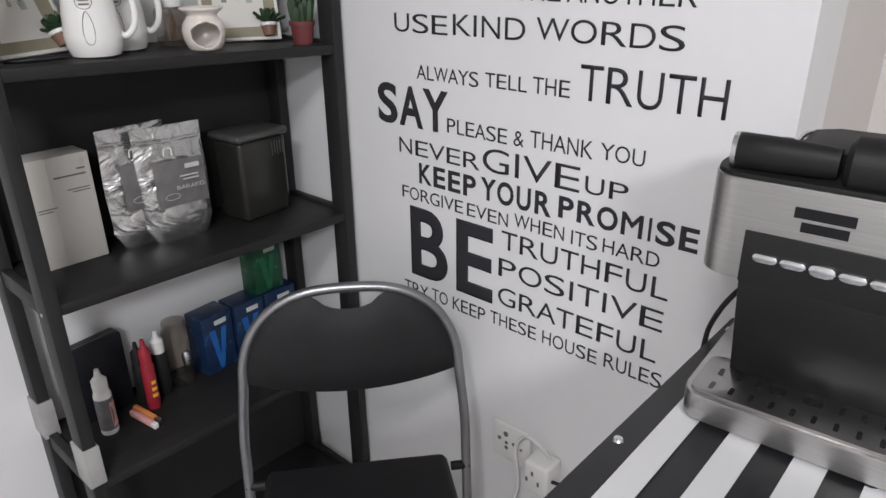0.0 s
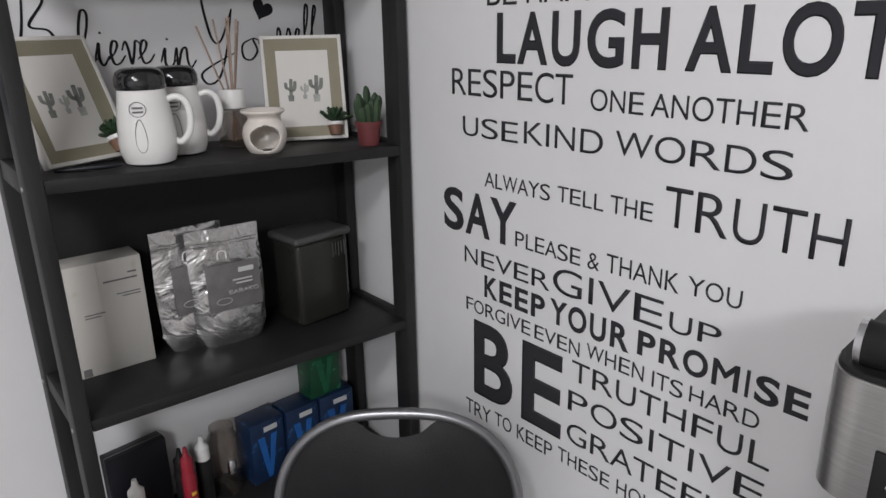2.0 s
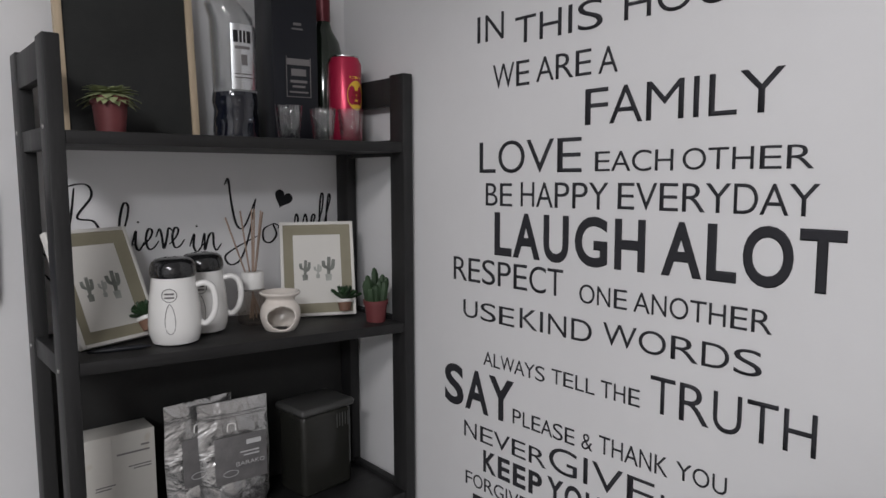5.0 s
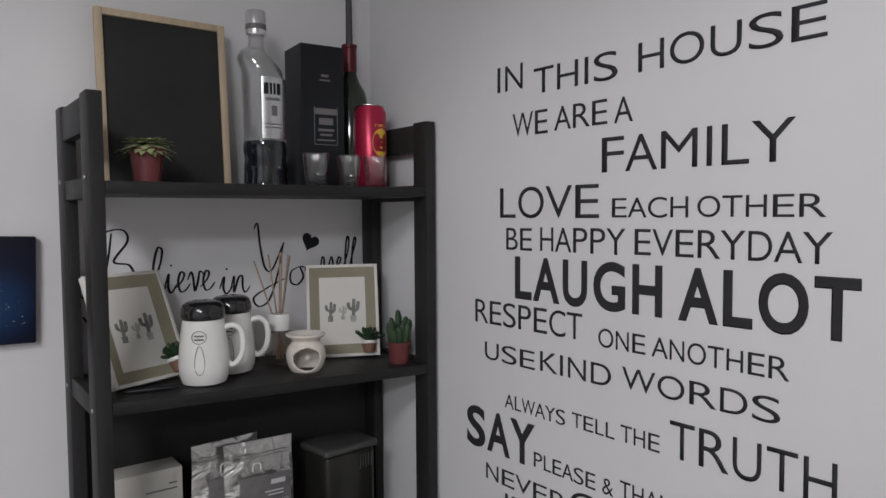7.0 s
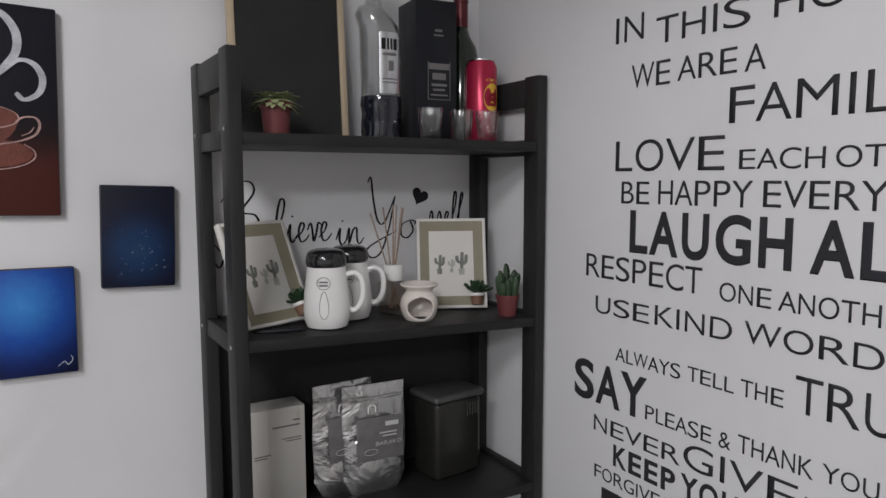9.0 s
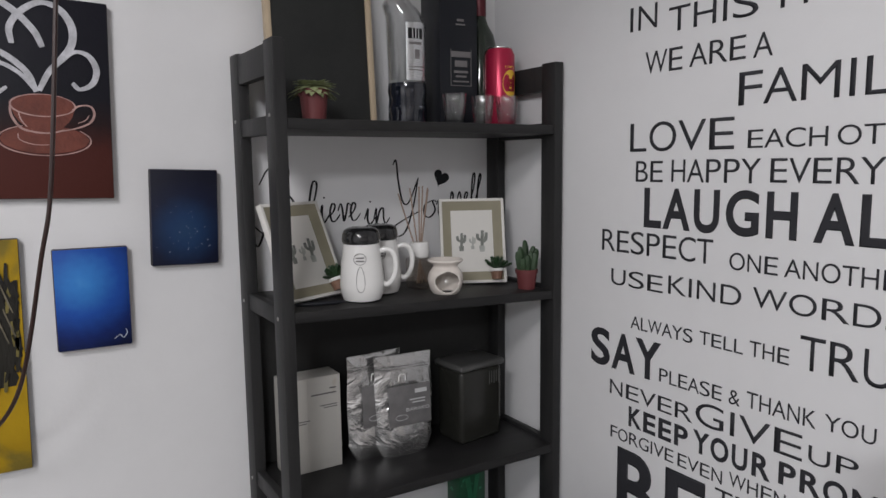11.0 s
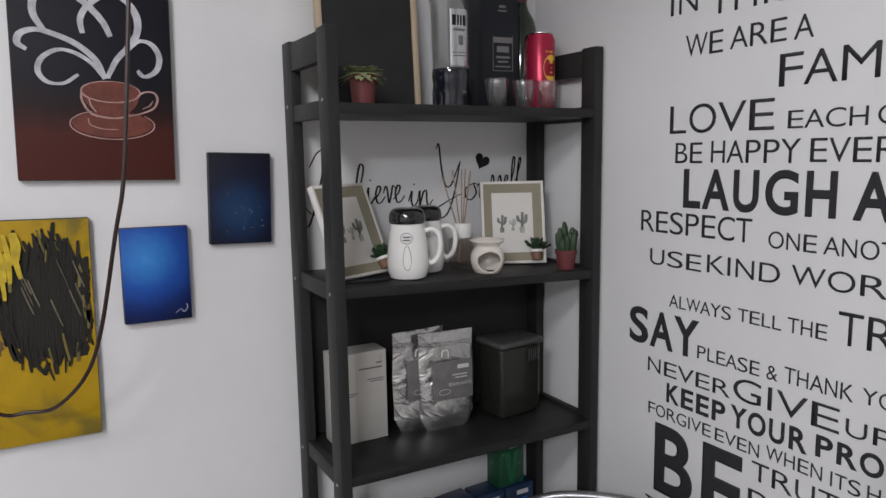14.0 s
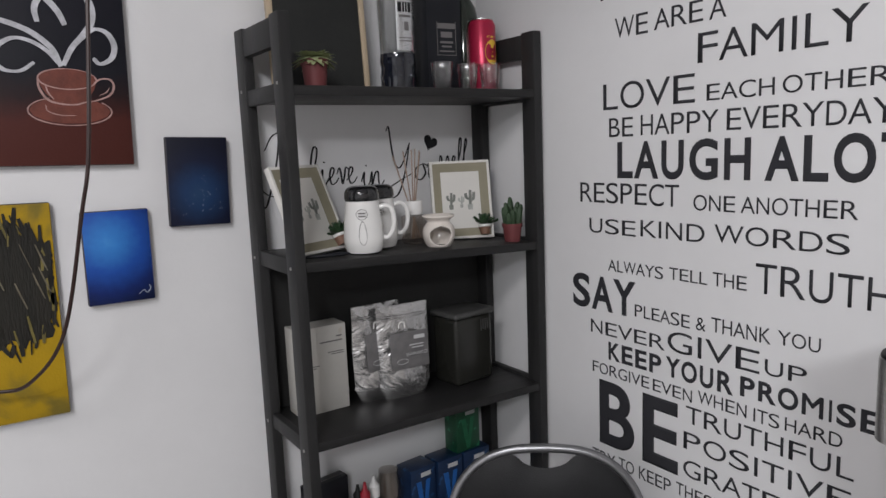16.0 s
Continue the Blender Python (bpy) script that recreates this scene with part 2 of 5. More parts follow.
def ramp_material(name, stops, source, scale=1.0, rough=0.5, distort=0.0, bump=0.3, offset=(0, 0, 0)):
    """Paint on canvas: a colour ramp along a gradient, a sphere or noise, with brushed relief."""
    m = bpy.data.materials.new(name)
    m.use_nodes = True
    nt = m.node_tree
    p = nt.nodes["Principled BSDF"]
    p.inputs["Roughness"].default_value = rough + 0.15
    p.inputs["Specular IOR Level"].default_value = 0.25
    co = nt.nodes.new("ShaderNodeTexCoord")
    mp = nt.nodes.new("ShaderNodeMapping")
    mp.inputs["Location"].default_value = offset
    mp.inputs["Scale"].default_value = (scale, scale, scale)
    nt.links.new(co.outputs["Object"], mp.inputs["Vector"])
    n = nt.nodes.new("ShaderNodeTexNoise")
    n.inputs["Scale"].default_value = 9 if source != "noise" else 1
    n.inputs["Detail"].default_value = 6
    n.inputs["Distortion"].default_value = distort
    nt.links.new(mp.outputs["Vector"], n.inputs["Vector"])
    if source == "noise":
        value = n.outputs["Fac"]
    else:
        if source == "ball":
            ln = nt.nodes.new("ShaderNodeVectorMath")
            ln.operation = "LENGTH"
            nt.links.new(mp.outputs["Vector"], ln.inputs[0])
            value = ln.outputs["Value"]
        else:
            sp = nt.nodes.new("ShaderNodeSeparateXYZ")
            nt.links.new(mp.outputs["Vector"], sp.inputs["Vector"])
            value = sp.outputs["Z"]
        ad = nt.nodes.new("ShaderNodeMath")
        ad.operation = "MULTIPLY_ADD"
        ad.inputs[1].default_value = 0.12
        nt.links.new(n.outputs["Fac"], ad.inputs[0])
        nt.links.new(value, ad.inputs[2])
        value = ad.outputs[0]
    r = nt.nodes.new("ShaderNodeValToRGB")
    while len(r.color_ramp.elements) < len(stops):
        r.color_ramp.elements.new(0.5)
    for e, (pos, c) in zip(r.color_ramp.elements, stops):
        e.position, e.color = pos, (*c, 1)
    nt.links.new(value, r.inputs["Fac"])
    nt.links.new(r.outputs["Color"], p.inputs["Base Color"])
    g = nt.nodes.new("ShaderNodeTexNoise")
    g.inputs["Scale"].default_value = 260
    nt.links.new(co.outputs["Object"], g.inputs["Vector"])
    b = nt.nodes.new("ShaderNodeBump")
    b.inputs["Strength"].default_value, b.inputs["Distance"].default_value = bump, 0.001
    nt.links.new(g.outputs["Fac"], b.inputs["Height"])
    nt.links.new(b.outputs["Normal"], p.inputs["Normal"])
    return m


# ---------------------------------------------------------------- builders
def box(x0, x1, y0, y1, z0, z1, bevel=0.0, seg=2):
    bm = bmesh.new()
    bmesh.ops.create_cube(bm, size=1)
    for v in bm.verts:
        v.co = Vector(((x0 + x1) / 2 + v.co.x * (x1 - x0), (y0 + y1) / 2 + v.co.y * (y1 - y0), (z0 + z1) / 2 + v.co.z * (z1 - z0)))
    if bevel:
        bmesh.ops.bevel(bm, geom=bm.edges[:], offset=bevel, segments=seg, affect="EDGES", profile=0.5)
    return bm


def lathe(profile, n=32, x=0.0, y=0.0, z=0.0):
    bm = bmesh.new()
    rings = []
    for r, h in profile:
        if r < 1e-6:
            rings.append([bm.verts.new((x, y, z + h))])
        else:
            rings.append([bm.verts.new((x + r * math.cos(2 * math.pi * i / n), y + r * math.sin(2 * math.pi * i / n), z + h)) for i in range(n)])
    for a, b in zip(rings, rings[1:]):
        for i in range(n):
            j = (i + 1) % n
            if len(a) == 1 and len(b) > 1:
                bm.faces.new((a[0], b[j], b[i]))
            elif len(b) == 1 and len(a) > 1:
                bm.faces.new((a[i], a[j], b[0]))
            elif len(a) > 1 and len(b) > 1:
                bm.faces.new((a[i], a[j], b[j], b[i]))
    bmesh.ops.recalc_face_normals(bm, faces=bm.faces[:])
    return bm


def smooth_path(points, steps=8, closed=False):
    pts = [Vector(p) for p in points]
    out = []
    n = len(pts)
    for i in range(n if closed else n - 1):
        p0 = pts[(i - 1) % n] if closed or i > 0 else pts[i] * 2 - pts[i + 1]
        p1, p2 = pts[i], pts[(i + 1) % n]
        p3 = pts[(i + 2) % n] if closed or i + 2 < n else p2 * 2 - p1
        for s in range(steps):
            t = s / steps
            out.append(0.5 * (2 * p1 + (p2 - p0) * t + (2 * p0 - 5 * p1 + 4 * p2 - p3) * t * t + (3 * p1 - p0 - 3 * p2 + p3) * t ** 3))
    if not closed:
        out.append(pts[-1])
    return out


def tube(points, r, n=10, closed=False, taper=None):
    bm = bmesh.new()
    pts = [Vector(p) for p in points]
    m = len(pts)
    rings = []
    normal = None
    for i, p in enumerate(pts):
        a = pts[(i - 1) % m] if closed or i else p
        b = pts[(i + 1) % m] if closed or i + 1 < m else p
        d = (b - a).normalized()
        if normal is None:
            normal = d.orthogonal().normalized()
        normal = (normal - d * normal.dot(d)).normalized()
        side = d.cross(normal)
        rr = r if taper is None else r * (1 + (taper - 1) * i / max(1, m - 1))
        rings.append([bm.verts.new(p + rr * (math.cos(2 * math.pi * k / n) * normal + math.sin(2 * math.pi * k / n) * side)) for k in range(n)])
    for i in range(m if closed else m - 1):
        a, b = rings[i], rings[(i + 1) % m]
        for k in range(n):
            bm.faces.new((a[k], a[(k + 1) % n], b[(k + 1) % n], b[k]))
    if not closed:
        bm.faces.new(rings[0][::-1])
        bm.faces.new(rings[-1])
    bmesh.ops.recalc_face_normals(bm, faces=bm.faces[:])
    return bm


def prism(outline, depth, matrix=None, bevel=0.0):
    """An outline in x and z, given a thickness along y, towards -y."""
    bm = bmesh.new()
    a = [bm.verts.new((p[0], 0, p[1])) for p in outline]
    b = [bm.verts.new((p[0], -depth, p[1])) for p in outline]
    n = len(outline)
    bm.faces.new(a)
    bm.faces.new(b[::-1])
    for i in range(n):
        bm.faces.new((a[i], b[i], b[(i + 1) % n], a[(i + 1) % n]))
    bmesh.ops.recalc_face_normals(bm, faces=bm.faces[:])
    if bevel:
        bmesh.ops.bevel(bm, geom=bm.edges[:], offset=bevel, segments=2, affect="EDGES", profile=0.5)
    if matrix:
        bm.transform(matrix)
    return bm


def ribbon(points, width, depth=0.0006, thin=0.45):
    """A brush stroke in x and z, thin at its ends, standing proud towards -y."""
    pts = [Vector((p[0], 0, p[1])) for p in points]
    n = len(pts)
    left, right = [], []
    for i, p in enumerate(pts):
        d = pts[min(n - 1, i + 1)] - pts[max(0, i - 1)]
        d = d.normalized() if d.length > 1e-9 else Vector((1, 0, 0))
        w = width * 0.5 * (thin + (1 - thin) * math.sin(math.pi * (i + 0.3) / (n - 0.4)) ** 0.6)
        slant = 0.6 + 0.4 * abs(d.z)
        left.append((p + Vector((-d.z, 0, d.x)) * w * slant))
        right.append((p - Vector((-d.z, 0, d.x)) * w * slant))
    bm = bmesh.new()
    vs = [[bm.verts.new(q + Vector((0, -dy, 0))) for q in (l, r)] for dy in (0, depth) for l, r in zip(left, right)]
    top = vs[n:]
    bot = vs[:n]
    for i in range(n - 1):
        bm.faces.new((top[i][0], top[i][1], top[i + 1][1], top[i + 1][0]))
        bm.faces.new((bot[i][0], top[i][0], top[i + 1][0], bot[i + 1][0]))
        bm.faces.new((top[i][1], bot[i][1], bot[i + 1][1], top[i + 1][1]))
    bmesh.ops.recalc_face_normals(bm, faces=bm.faces[:])
    return bm


def joined(*bms):
    out = bmesh.new()
    for b in bms:
        me = bpy.data.meshes.new("scratch")
        b.to_mesh(me)
        out.from_mesh(me)
        bpy.data.meshes.remove(me)
        b.free()
    return out


def moved(bm, m):
    bm.transform(m)
    return bm


def mesh_of(name, bm, mat, smooth=True):
    me = bpy.data.meshes.new(name)
    bm.to_mesh(me)
    bm.free()
    me.materials.append(mat)
    if smooth:
        for p in me.polygons:
            p.use_smooth = True
        me.set_sharp_from_angle(angle=radians(38))
    return me


def part(name, bm, mat, parent, label=""):
    ob = new(name, mesh_of(name, bm, mat))
    ob.parent = parent
    if label:
        tagged(ob, label)
    return ob


def thing(name, label, category, m=None, group=""):
    ob = new(name)
    ob.empty_display_size = 0.05
    ob.matrix_basis = m or Matrix()
    return tagged(ob, label, category, group)


def structure(name, bm, mat, label, category):
    ob = new(name, mesh_of(name, bm, mat, smooth=False))
    return tagged(ob, label, category, kind="structure")


# ---------------------------------------------------------------- the room
GROUND = -0.09
TOP = 2.42
WALL_END = 1.108
structure("floor", box(-0.12, 4.6, -3.6, 0.5, GROUND - 0.1, GROUND), FLOOR, "grey tiled floor of the small kitchen corner", "floor")
structure("wall_north", box(-0.12, WALL_END, 0.0, 0.12, GROUND, TOP), WALL, "white painted wall behind the house rules lettering", "wall")
structure("wall_west", box(-0.12, 0.0, -3.6, 0.0, GROUND, TOP), WALL, "white painted wall with hung canvases", "wall")
structure("wall_recess_side", box(WALL_END - 0.1, WALL_END, 0.12, 0.42, GROUND, TOP), BEIGE, "beige side of the wall recess", "wall")
structure("wall_recess", box(WALL_END - 0.1, 4.6, 0.42, 0.54, GROUND, TOP), BEIGE, "beige painted wall behind the coffee table", "wall")
structure("wall_east", box(4.6, 4.72, -3.6, 0.54, GROUND, TOP), BEIGE, "plain beige wall", "wall")
structure("wall_south", box(-0.12, 4.72, -3.72, -3.6, GROUND, TOP), WALL, "plain white wall", "wall")
structure("ceiling", box(-0.12, 4.72, -3.72, 0.54, TOP, TOP + 0.1), CEIL, "plain white ceiling", "ceiling")

# ---------------------------------------------------------------- lettering on the north wall
GLYPHS = {}


def glyph(ch, bold):
    """The outline of one letter as triangles in x and y, from the built-in font."""
    if (ch, bold) not in GLYPHS:
        cu = bpy.data.curves.new("glyph", "FONT")
        cu.body = ch
        cu.resolution_u = 5
        if bold:
            cu.bevel_depth, cu.bevel_resolution = 0.016 if ch == "M" else 0.026, 0
        else:
            cu.offset = -0.006
        ob = bpy.data.objects.new("glyph", cu)
        scene.collection.objects.link(ob)
        bpy.context.view_layer.update()
        me = bpy.data.meshes.new_from_object(ob.evaluated_get(bpy.context.evaluated_depsgraph_get()))
        bpy.data.objects.remove(ob)
        bpy.data.curves.remove(cu)
        GLYPHS[ch, bold] = me
    return GLYPHS[ch, bold]


# widths of the sans capitals, in thousandths: the step to the next letter, the space before and behind the ink
WIDTHS = {"A": (667, 0, 0), "B": (667, 73, 40), "C": (722, 50, 38), "D": (722, 77, 49), "E": (667, 79, 45), "F": (611, 82, 34), "G": (778, 54, 57), "H": (722, 80, 79), "I": (278, 93, 93), "K": (667, 73, 0), "L": (556, 73, 33), "M": (833, 74, 74), "N": (722, 76, 80), "O": (778, 48, 43), "P": (667, 77, 45), "R": (722, 79, 5), "S": (667, 45, 45), "T": (611, 21, 21), "U": (722, 78, 79), "V": (667, 5, 5), "W": (944, 12, 12), "Y": (667, 2, 2), "&": (667, 42, 20)}


def word(text, x0, x1, z0, z1, mat, parent, bold=False, y=-0.0004, depth=0.0006):
    """A word fitted between x0 and x1, from its baseline z0 to its capitals' top z1; each letter is a piece of its own."""
    total = sum(WIDTHS[c][0] for c in text) - WIDTHS[text[0]][1] - WIDTHS[text[-1]][2]
    k = (x1 - x0) / total
    at = x0 - WIDTHS[text[0]][1] * k
    for ch in text:
        step, before, behind = WIDTHS[ch]
        a0, a1 = at + before * k, at + (step - behind) * k
        at += step * k
        over = 0.014 * (z1 - z0) if ch in "OCGSU&" else 0.0
        b0, b1 = z0 - over, z1 + (over if ch != "U" else 0.0)
        bm = bmesh.new()
        bm.from_mesh(glyph(ch, bold))
        xs = [v.co.x for v in bm.verts]
        ys = [v.co.y for v in bm.verts]
        a, b, c, d = min(xs), max(xs), min(ys), max(ys)
        solid = bold
        for v in bm.verts:
            v.co = Vector((a0 + (v.co.x - a) / (b - a) * (a1 - a0), y - (depth * (0.5 + v.co.z / (0.032 if ch == "M" else 0.052)) if solid else 0.0), b0 + (v.co.y - c) / (d - c) * (b1 - b0)))
        bmesh.ops.recalc_face_normals(bm, faces=bm.faces[:])
        if solid:
            ob = new("letter", mesh_of("letter", bm, mat, smooth=False))
            ob.parent = parent
            continue
        if sum(f.normal.y for f in bm.faces) > 0:
            bmesh.ops.reverse_faces(bm, faces=bm.faces[:])
        ext = bmesh.ops.extrude_face_region(bm, geom=bm.faces[:])
        bmesh.ops.translate(bm, verts=[g for g in ext["geom"] if isinstance(g, bmesh.types.BMVert)], vec=(0, -depth, 0))
        ob = new("letter", mesh_of("letter", bm, mat, smooth=False))
        ob.parent = parent


lettering = thing("wall_lettering", "black vinyl house rules lettering stuck on the white wall", "wall decal")
LINES = (
    ("IN", 0.431, 0.495, 1.62, 1.664, 0), ("THIS", 0.522, 0.697, 1.606, 1.648, 0), ("HOUSE", 0.734, 0.996, 1.608, 1.65, 0),
    ("WE", 0.47, 0.554, 1.538, 1.578, 0), ("ARE", 0.569, 0.678, 1.54, 1.578, 0), ("A", 0.691, 0.725, 1.539, 1.577, 0),
    ("FAMILY", 0.668, 0.962, 1.466, 1.519, 0),
    ("LOVE", 0.437, 0.663, 1.396, 1.449, 0), ("EACH", 0.688, 0.818, 1.397, 1.426, 0), ("OTHER", 0.832, 0.999, 1.398, 1.426, 0),
    ("BE", 0.453, 0.517, 1.339, 1.378, 0), ("HAPPY", 0.537, 0.713, 1.34, 1.38, 0), ("EVERYDAY", 0.73, 1.007, 1.342, 1.38, 0),
    ("LAUGH", 0.475, 0.778, 1.253, 1.328, 1), ("ALOT", 0.804, 1.039, 1.253, 1.328, 1),
    ("RESPECT", 0.367, 0.63, 1.199, 1.242, 0), ("ONE", 0.663, 0.75, 1.195, 1.224, 0), ("ANOTHER", 0.761, 0.96, 1.195, 1.224, 0),
    ("USE", 0.394, 0.524, 1.132, 1.164, 0), ("KIND", 0.537, 0.688, 1.134, 1.168, 0), ("WORDS", 0.709, 0.95, 1.138, 1.171, 0),
    ("ALWAYS", 0.448, 0.594, 1.051, 1.076, 0), ("TELL", 0.609, 0.695, 1.054, 1.078, 0), ("THE", 0.707, 0.776, 1.055, 1.081, 0), ("TRUTH", 0.793, 1.018, 1.055, 1.108, 0),
    ("SAY", 0.34, 0.524, 0.958, 1.035, 1), ("PLEASE", 0.522, 0.658, 0.962, 0.988, 0), ("&", 0.672, 0.693, 0.963, 0.988, 0), ("THANK", 0.706, 0.824, 0.966, 0.994, 0), ("YOU", 0.837, 0.911, 0.97, 0.995, 0),
    ("NEVER", 0.396, 0.599, 0.904, 0.934, 0), ("GIVE", 0.606, 0.805, 0.907, 0.949, 0), ("UP", 0.815, 0.89, 0.91, 0.938, 0),
    ("KEEP", 0.448, 0.591, 0.85, 0.891, 1), ("YOUR", 0.602, 0.754, 0.852, 0.894, 1), ("PROMISE", 0.768, 1.007, 0.857, 0.895, 1),
    ("FORGIVE", 0.4, 0.56, 0.812, 0.837, 0), ("EVEN", 0.57, 0.665, 0.812, 0.837, 0), ("WHEN", 0.679, 0.782, 0.817, 0.842, 0), ("ITS", 0.796, 0.845, 0.816, 0.841, 0), ("HARD", 0.855, 0.952, 0.818, 0.842, 0),
    ("B", 0.42, 0.521, 0.647, 0.798, 1), ("E", 0.543, 0.634, 0.647, 0.8, 1),
    ("TRUTHFUL", 0.652, 0.972, 0.768, 0.803, 0),
    ("POSITIVE", 0.647, 0.97, 0.712, 0.748, 0),
    ("GRATEFUL", 0.647, 0.966, 0.654, 0.69, 0),
    ("TRY", 0.398, 0.466, 0.597, 0.627, 0), ("TO", 0.477, 0.52, 0.603, 0.63, 0), ("KEEP", 0.534, 0.617, 0.602, 0.63, 0), ("THESE", 0.63, 0.736, 0.607, 0.633, 0), ("HOUSE", 0.75, 0.862, 0.608, 0.634, 0), ("RULES", 0.876, 0.98, 0.611, 0.638, 0),
)
for text, x0, x1, z0, z1, bold in LINES:
    word(text, x0, x1, z0, z1, VINYL, lettering, bool(bold))

# cursive lettering on the west wall, written along y with its own small alphabet: strokes in (along, up) units of the x-height
SCRIPT = {
    "B": (((0.1, 1.55), (0.5, 2.1), (1.1, 2.2), (1.25, 1.85), (0.8, 1.25), (1.3, 1.1), (1.45, 0.55), (0.9, 0.0), (0.2, -0.1), (-0.35, 0.4)), ((0.75, 2.1), (0.6, 1.2), (0.3, 0.2), (0.0, -0.5), (-0.2, -0.35))),
    "e": (((0.0, 0.2), (0.4, 0.55), (0.55, 0.9), (0.35, 1.0), (0.18, 0.55), (0.3, 0.05), (0.6, 0.08), (0.9, 0.4)),),
    "l": (((0.0, 0.2), (0.45, 1.1), (0.62, 2.0), (0.45, 2.15), (0.28, 1.3), (0.25, 0.3), (0.42, 0.0), (0.75, 0.3)),),
    "i": (((0.0, 0.3), (0.25, 0.95), (0.2, 0.3), (0.38, 0.0), (0.7, 0.4)), ((0.36, 1.32), (0.42, 1.4))),
    "v": (((0.0, 0.6), (0.2, 0.98), (0.32, 0.7), (0.42, 0.02), (0.62, 0.55), (0.74, 1.0), (0.98, 0.85))  ,),
    "n": (((0.0, 0.3), (0.18, 0.95), (0.16, 0.05), (0.4, 0.8), (0.62, 0.92), (0.64, 0.3), (0.78, 0.0), (1.05, 0.35)),),
    "Y": (((0.0, 2.3), (0.12, 2.5), (0.2, 1.6), (0.35, 0.75), (0.6, 0.7), (1.0, 1.75)), ((1.0, 1.75), (0.75, 0.4), (0.45, -0.55), (0.1, -0.75), (-0.05, -0.4), (0.4, -0.05), (1.05, 0.3))),
    "o": (((0.5, 0.95), (0.12, 0.7), (0.1, 0.15), (0.4, 0.0), (0.68, 0.4), (0.55, 0.95), (0.95, 0.75)),),
    "u": (((0.0, 0.7), (0.15, 0.95), (0.12, 0.2), (0.35, 0.02), (0.62, 0.9), (0.6, 0.2), (0.75, 0.0), (1.0, 0.35)),),
    "r": (((0.0, 0.3), (0.2, 1.05), (0.38, 0.85), (0.36, 0.2), (0.55, 0.02), (0.8, 0.4)),),
    "s": (((0.0, 0.25), (0.35, 1.05), (0.52, 0.5), (0.38, 0.02), (0.1, 0.12), (0.8, 0.4)),),
    "f": (((0.0, 0.3), (0.4, 1.2), (0.7, 2.0), (0.55, 2.2), (0.32, 1.2), (0.2, -0.3), (0.1, -0.6), (0.35, 0.1), (0.8, 0.35)),),
}
script_decal = thing("script_decal", "black cursive Believe in Yourself vinyl lettering on the white wall", "wall decal", pose(0.0004, -0.56, 1.242, 0, 0, 90))
U = 0.0405
SIZES = {"B": 1.35, "Y": 1.3, "l": 1.1, "f": 1.05}
STEPS = {"B": 1.25, "Y": 1.15, "l": 0.6, "i": 0.6, "f": 0.8}
# each word: its text, where it begins and ends along the wall, the height of its baseline, its letters' size
for text, y0, y1, rise, size in (("B", -0.598, -0.53, 0.004, 1.1), ("el", -0.533, -0.47, 0.014, 0.9), ("ieve", -0.466, -0.374, 0.014, 0.95), ("in", -0.36, -0.308, 0.004, 0.9), ("You", -0.286, -0.135, 0.012, 1.0), ("rself", -0.135, -0.042, 0.034, 0.8)):
    run = sum(SIZES.get(c, 1.0) * STEPS.get(c, 0.75) for c in text)
    k = (y1 - y0) / run / U
    pen = y0 + 0.56
    for ch in text:
        big = SIZES.get(ch, 1.0)
        strokes = [ribbon([(q.x, q.z) for q in smooth_path([(pen + a * U * big * k, 0, b * big * size * U + rise) for a, b in stroke], 7)], 0.0046) for stroke in SCRIPT[ch]]
        part("letter", joined(*strokes), INK, script_decal)
        pen += U * big * k * STEPS.get(ch, 0.75)
heart = [(0.021 * math.sin(t) ** 3, 0.0013 * (13 * math.cos(t) - 5 * math.cos(2 * t) - 2 * math.cos(3 * t) - math.cos(4 * t))) for t in [2 * math.pi * i / 36 for i in range(36)]]
part("heart", prism(heart, 0.0006, pose(0.401, 0, 0.103, 0, 24, 0)), INK, script_decal)

# ---------------------------------------------------------------- the bookshelf
# shelf boards: height of the top at the outer and the wall end; the middle ones hang a little askew
BOARDS = ((1.457, 1.456), (1.123, 1.1), (0.758, 0.749), (0.407, 0.397), (0.02, 0.012))
YL, YR = -0.618, -0.03


def shelf_z(i, y):
    a, b = BOARDS[i]
    return a + (b - a) * (y - YL) / (YR - YL)


rack = thing("bookshelf", "tall black stained wooden open bookshelf in the corner", "shelf")
POST_TOP = 1.588
FRONT, THICK = 0.253, 0.0225
for px in (0.004, FRONT - 0.045):
    for py in (YL - THICK, YR):
        part("post", box(px, px + 0.045, py, py + THICK, GROUND, POST_TOP, 0.002), POSTWOOD, rack)
for i, (a, b) in enumerate(BOARDS):
    bm = box(0.004, FRONT - 0.002, YL + 0.0005, YR - 0.0005, -0.019, 0.0, 0.0015)
    for v in bm.verts:
        v.co.z += shelf_z(i, v.co.y)
    part("board", bm, BLACKWOOD, rack)
    for py, zz in ((YL - THICK + 0.003, a), (YR + 0.003, b)):
        part("side_rail", box(0.0495, FRONT - 0.0455, py, py + 0.016, zz - 0.026, zz + 0.006, 0.0015), POSTWOOD, rack)
for py in (YL - THICK + 0.002, YR + 0.002):
    part("top_rail", box(0.0495, FRONT - 0.0455, py, py + 0.018, 1.53, 1.584, 0.002), POSTWOOD, rack)
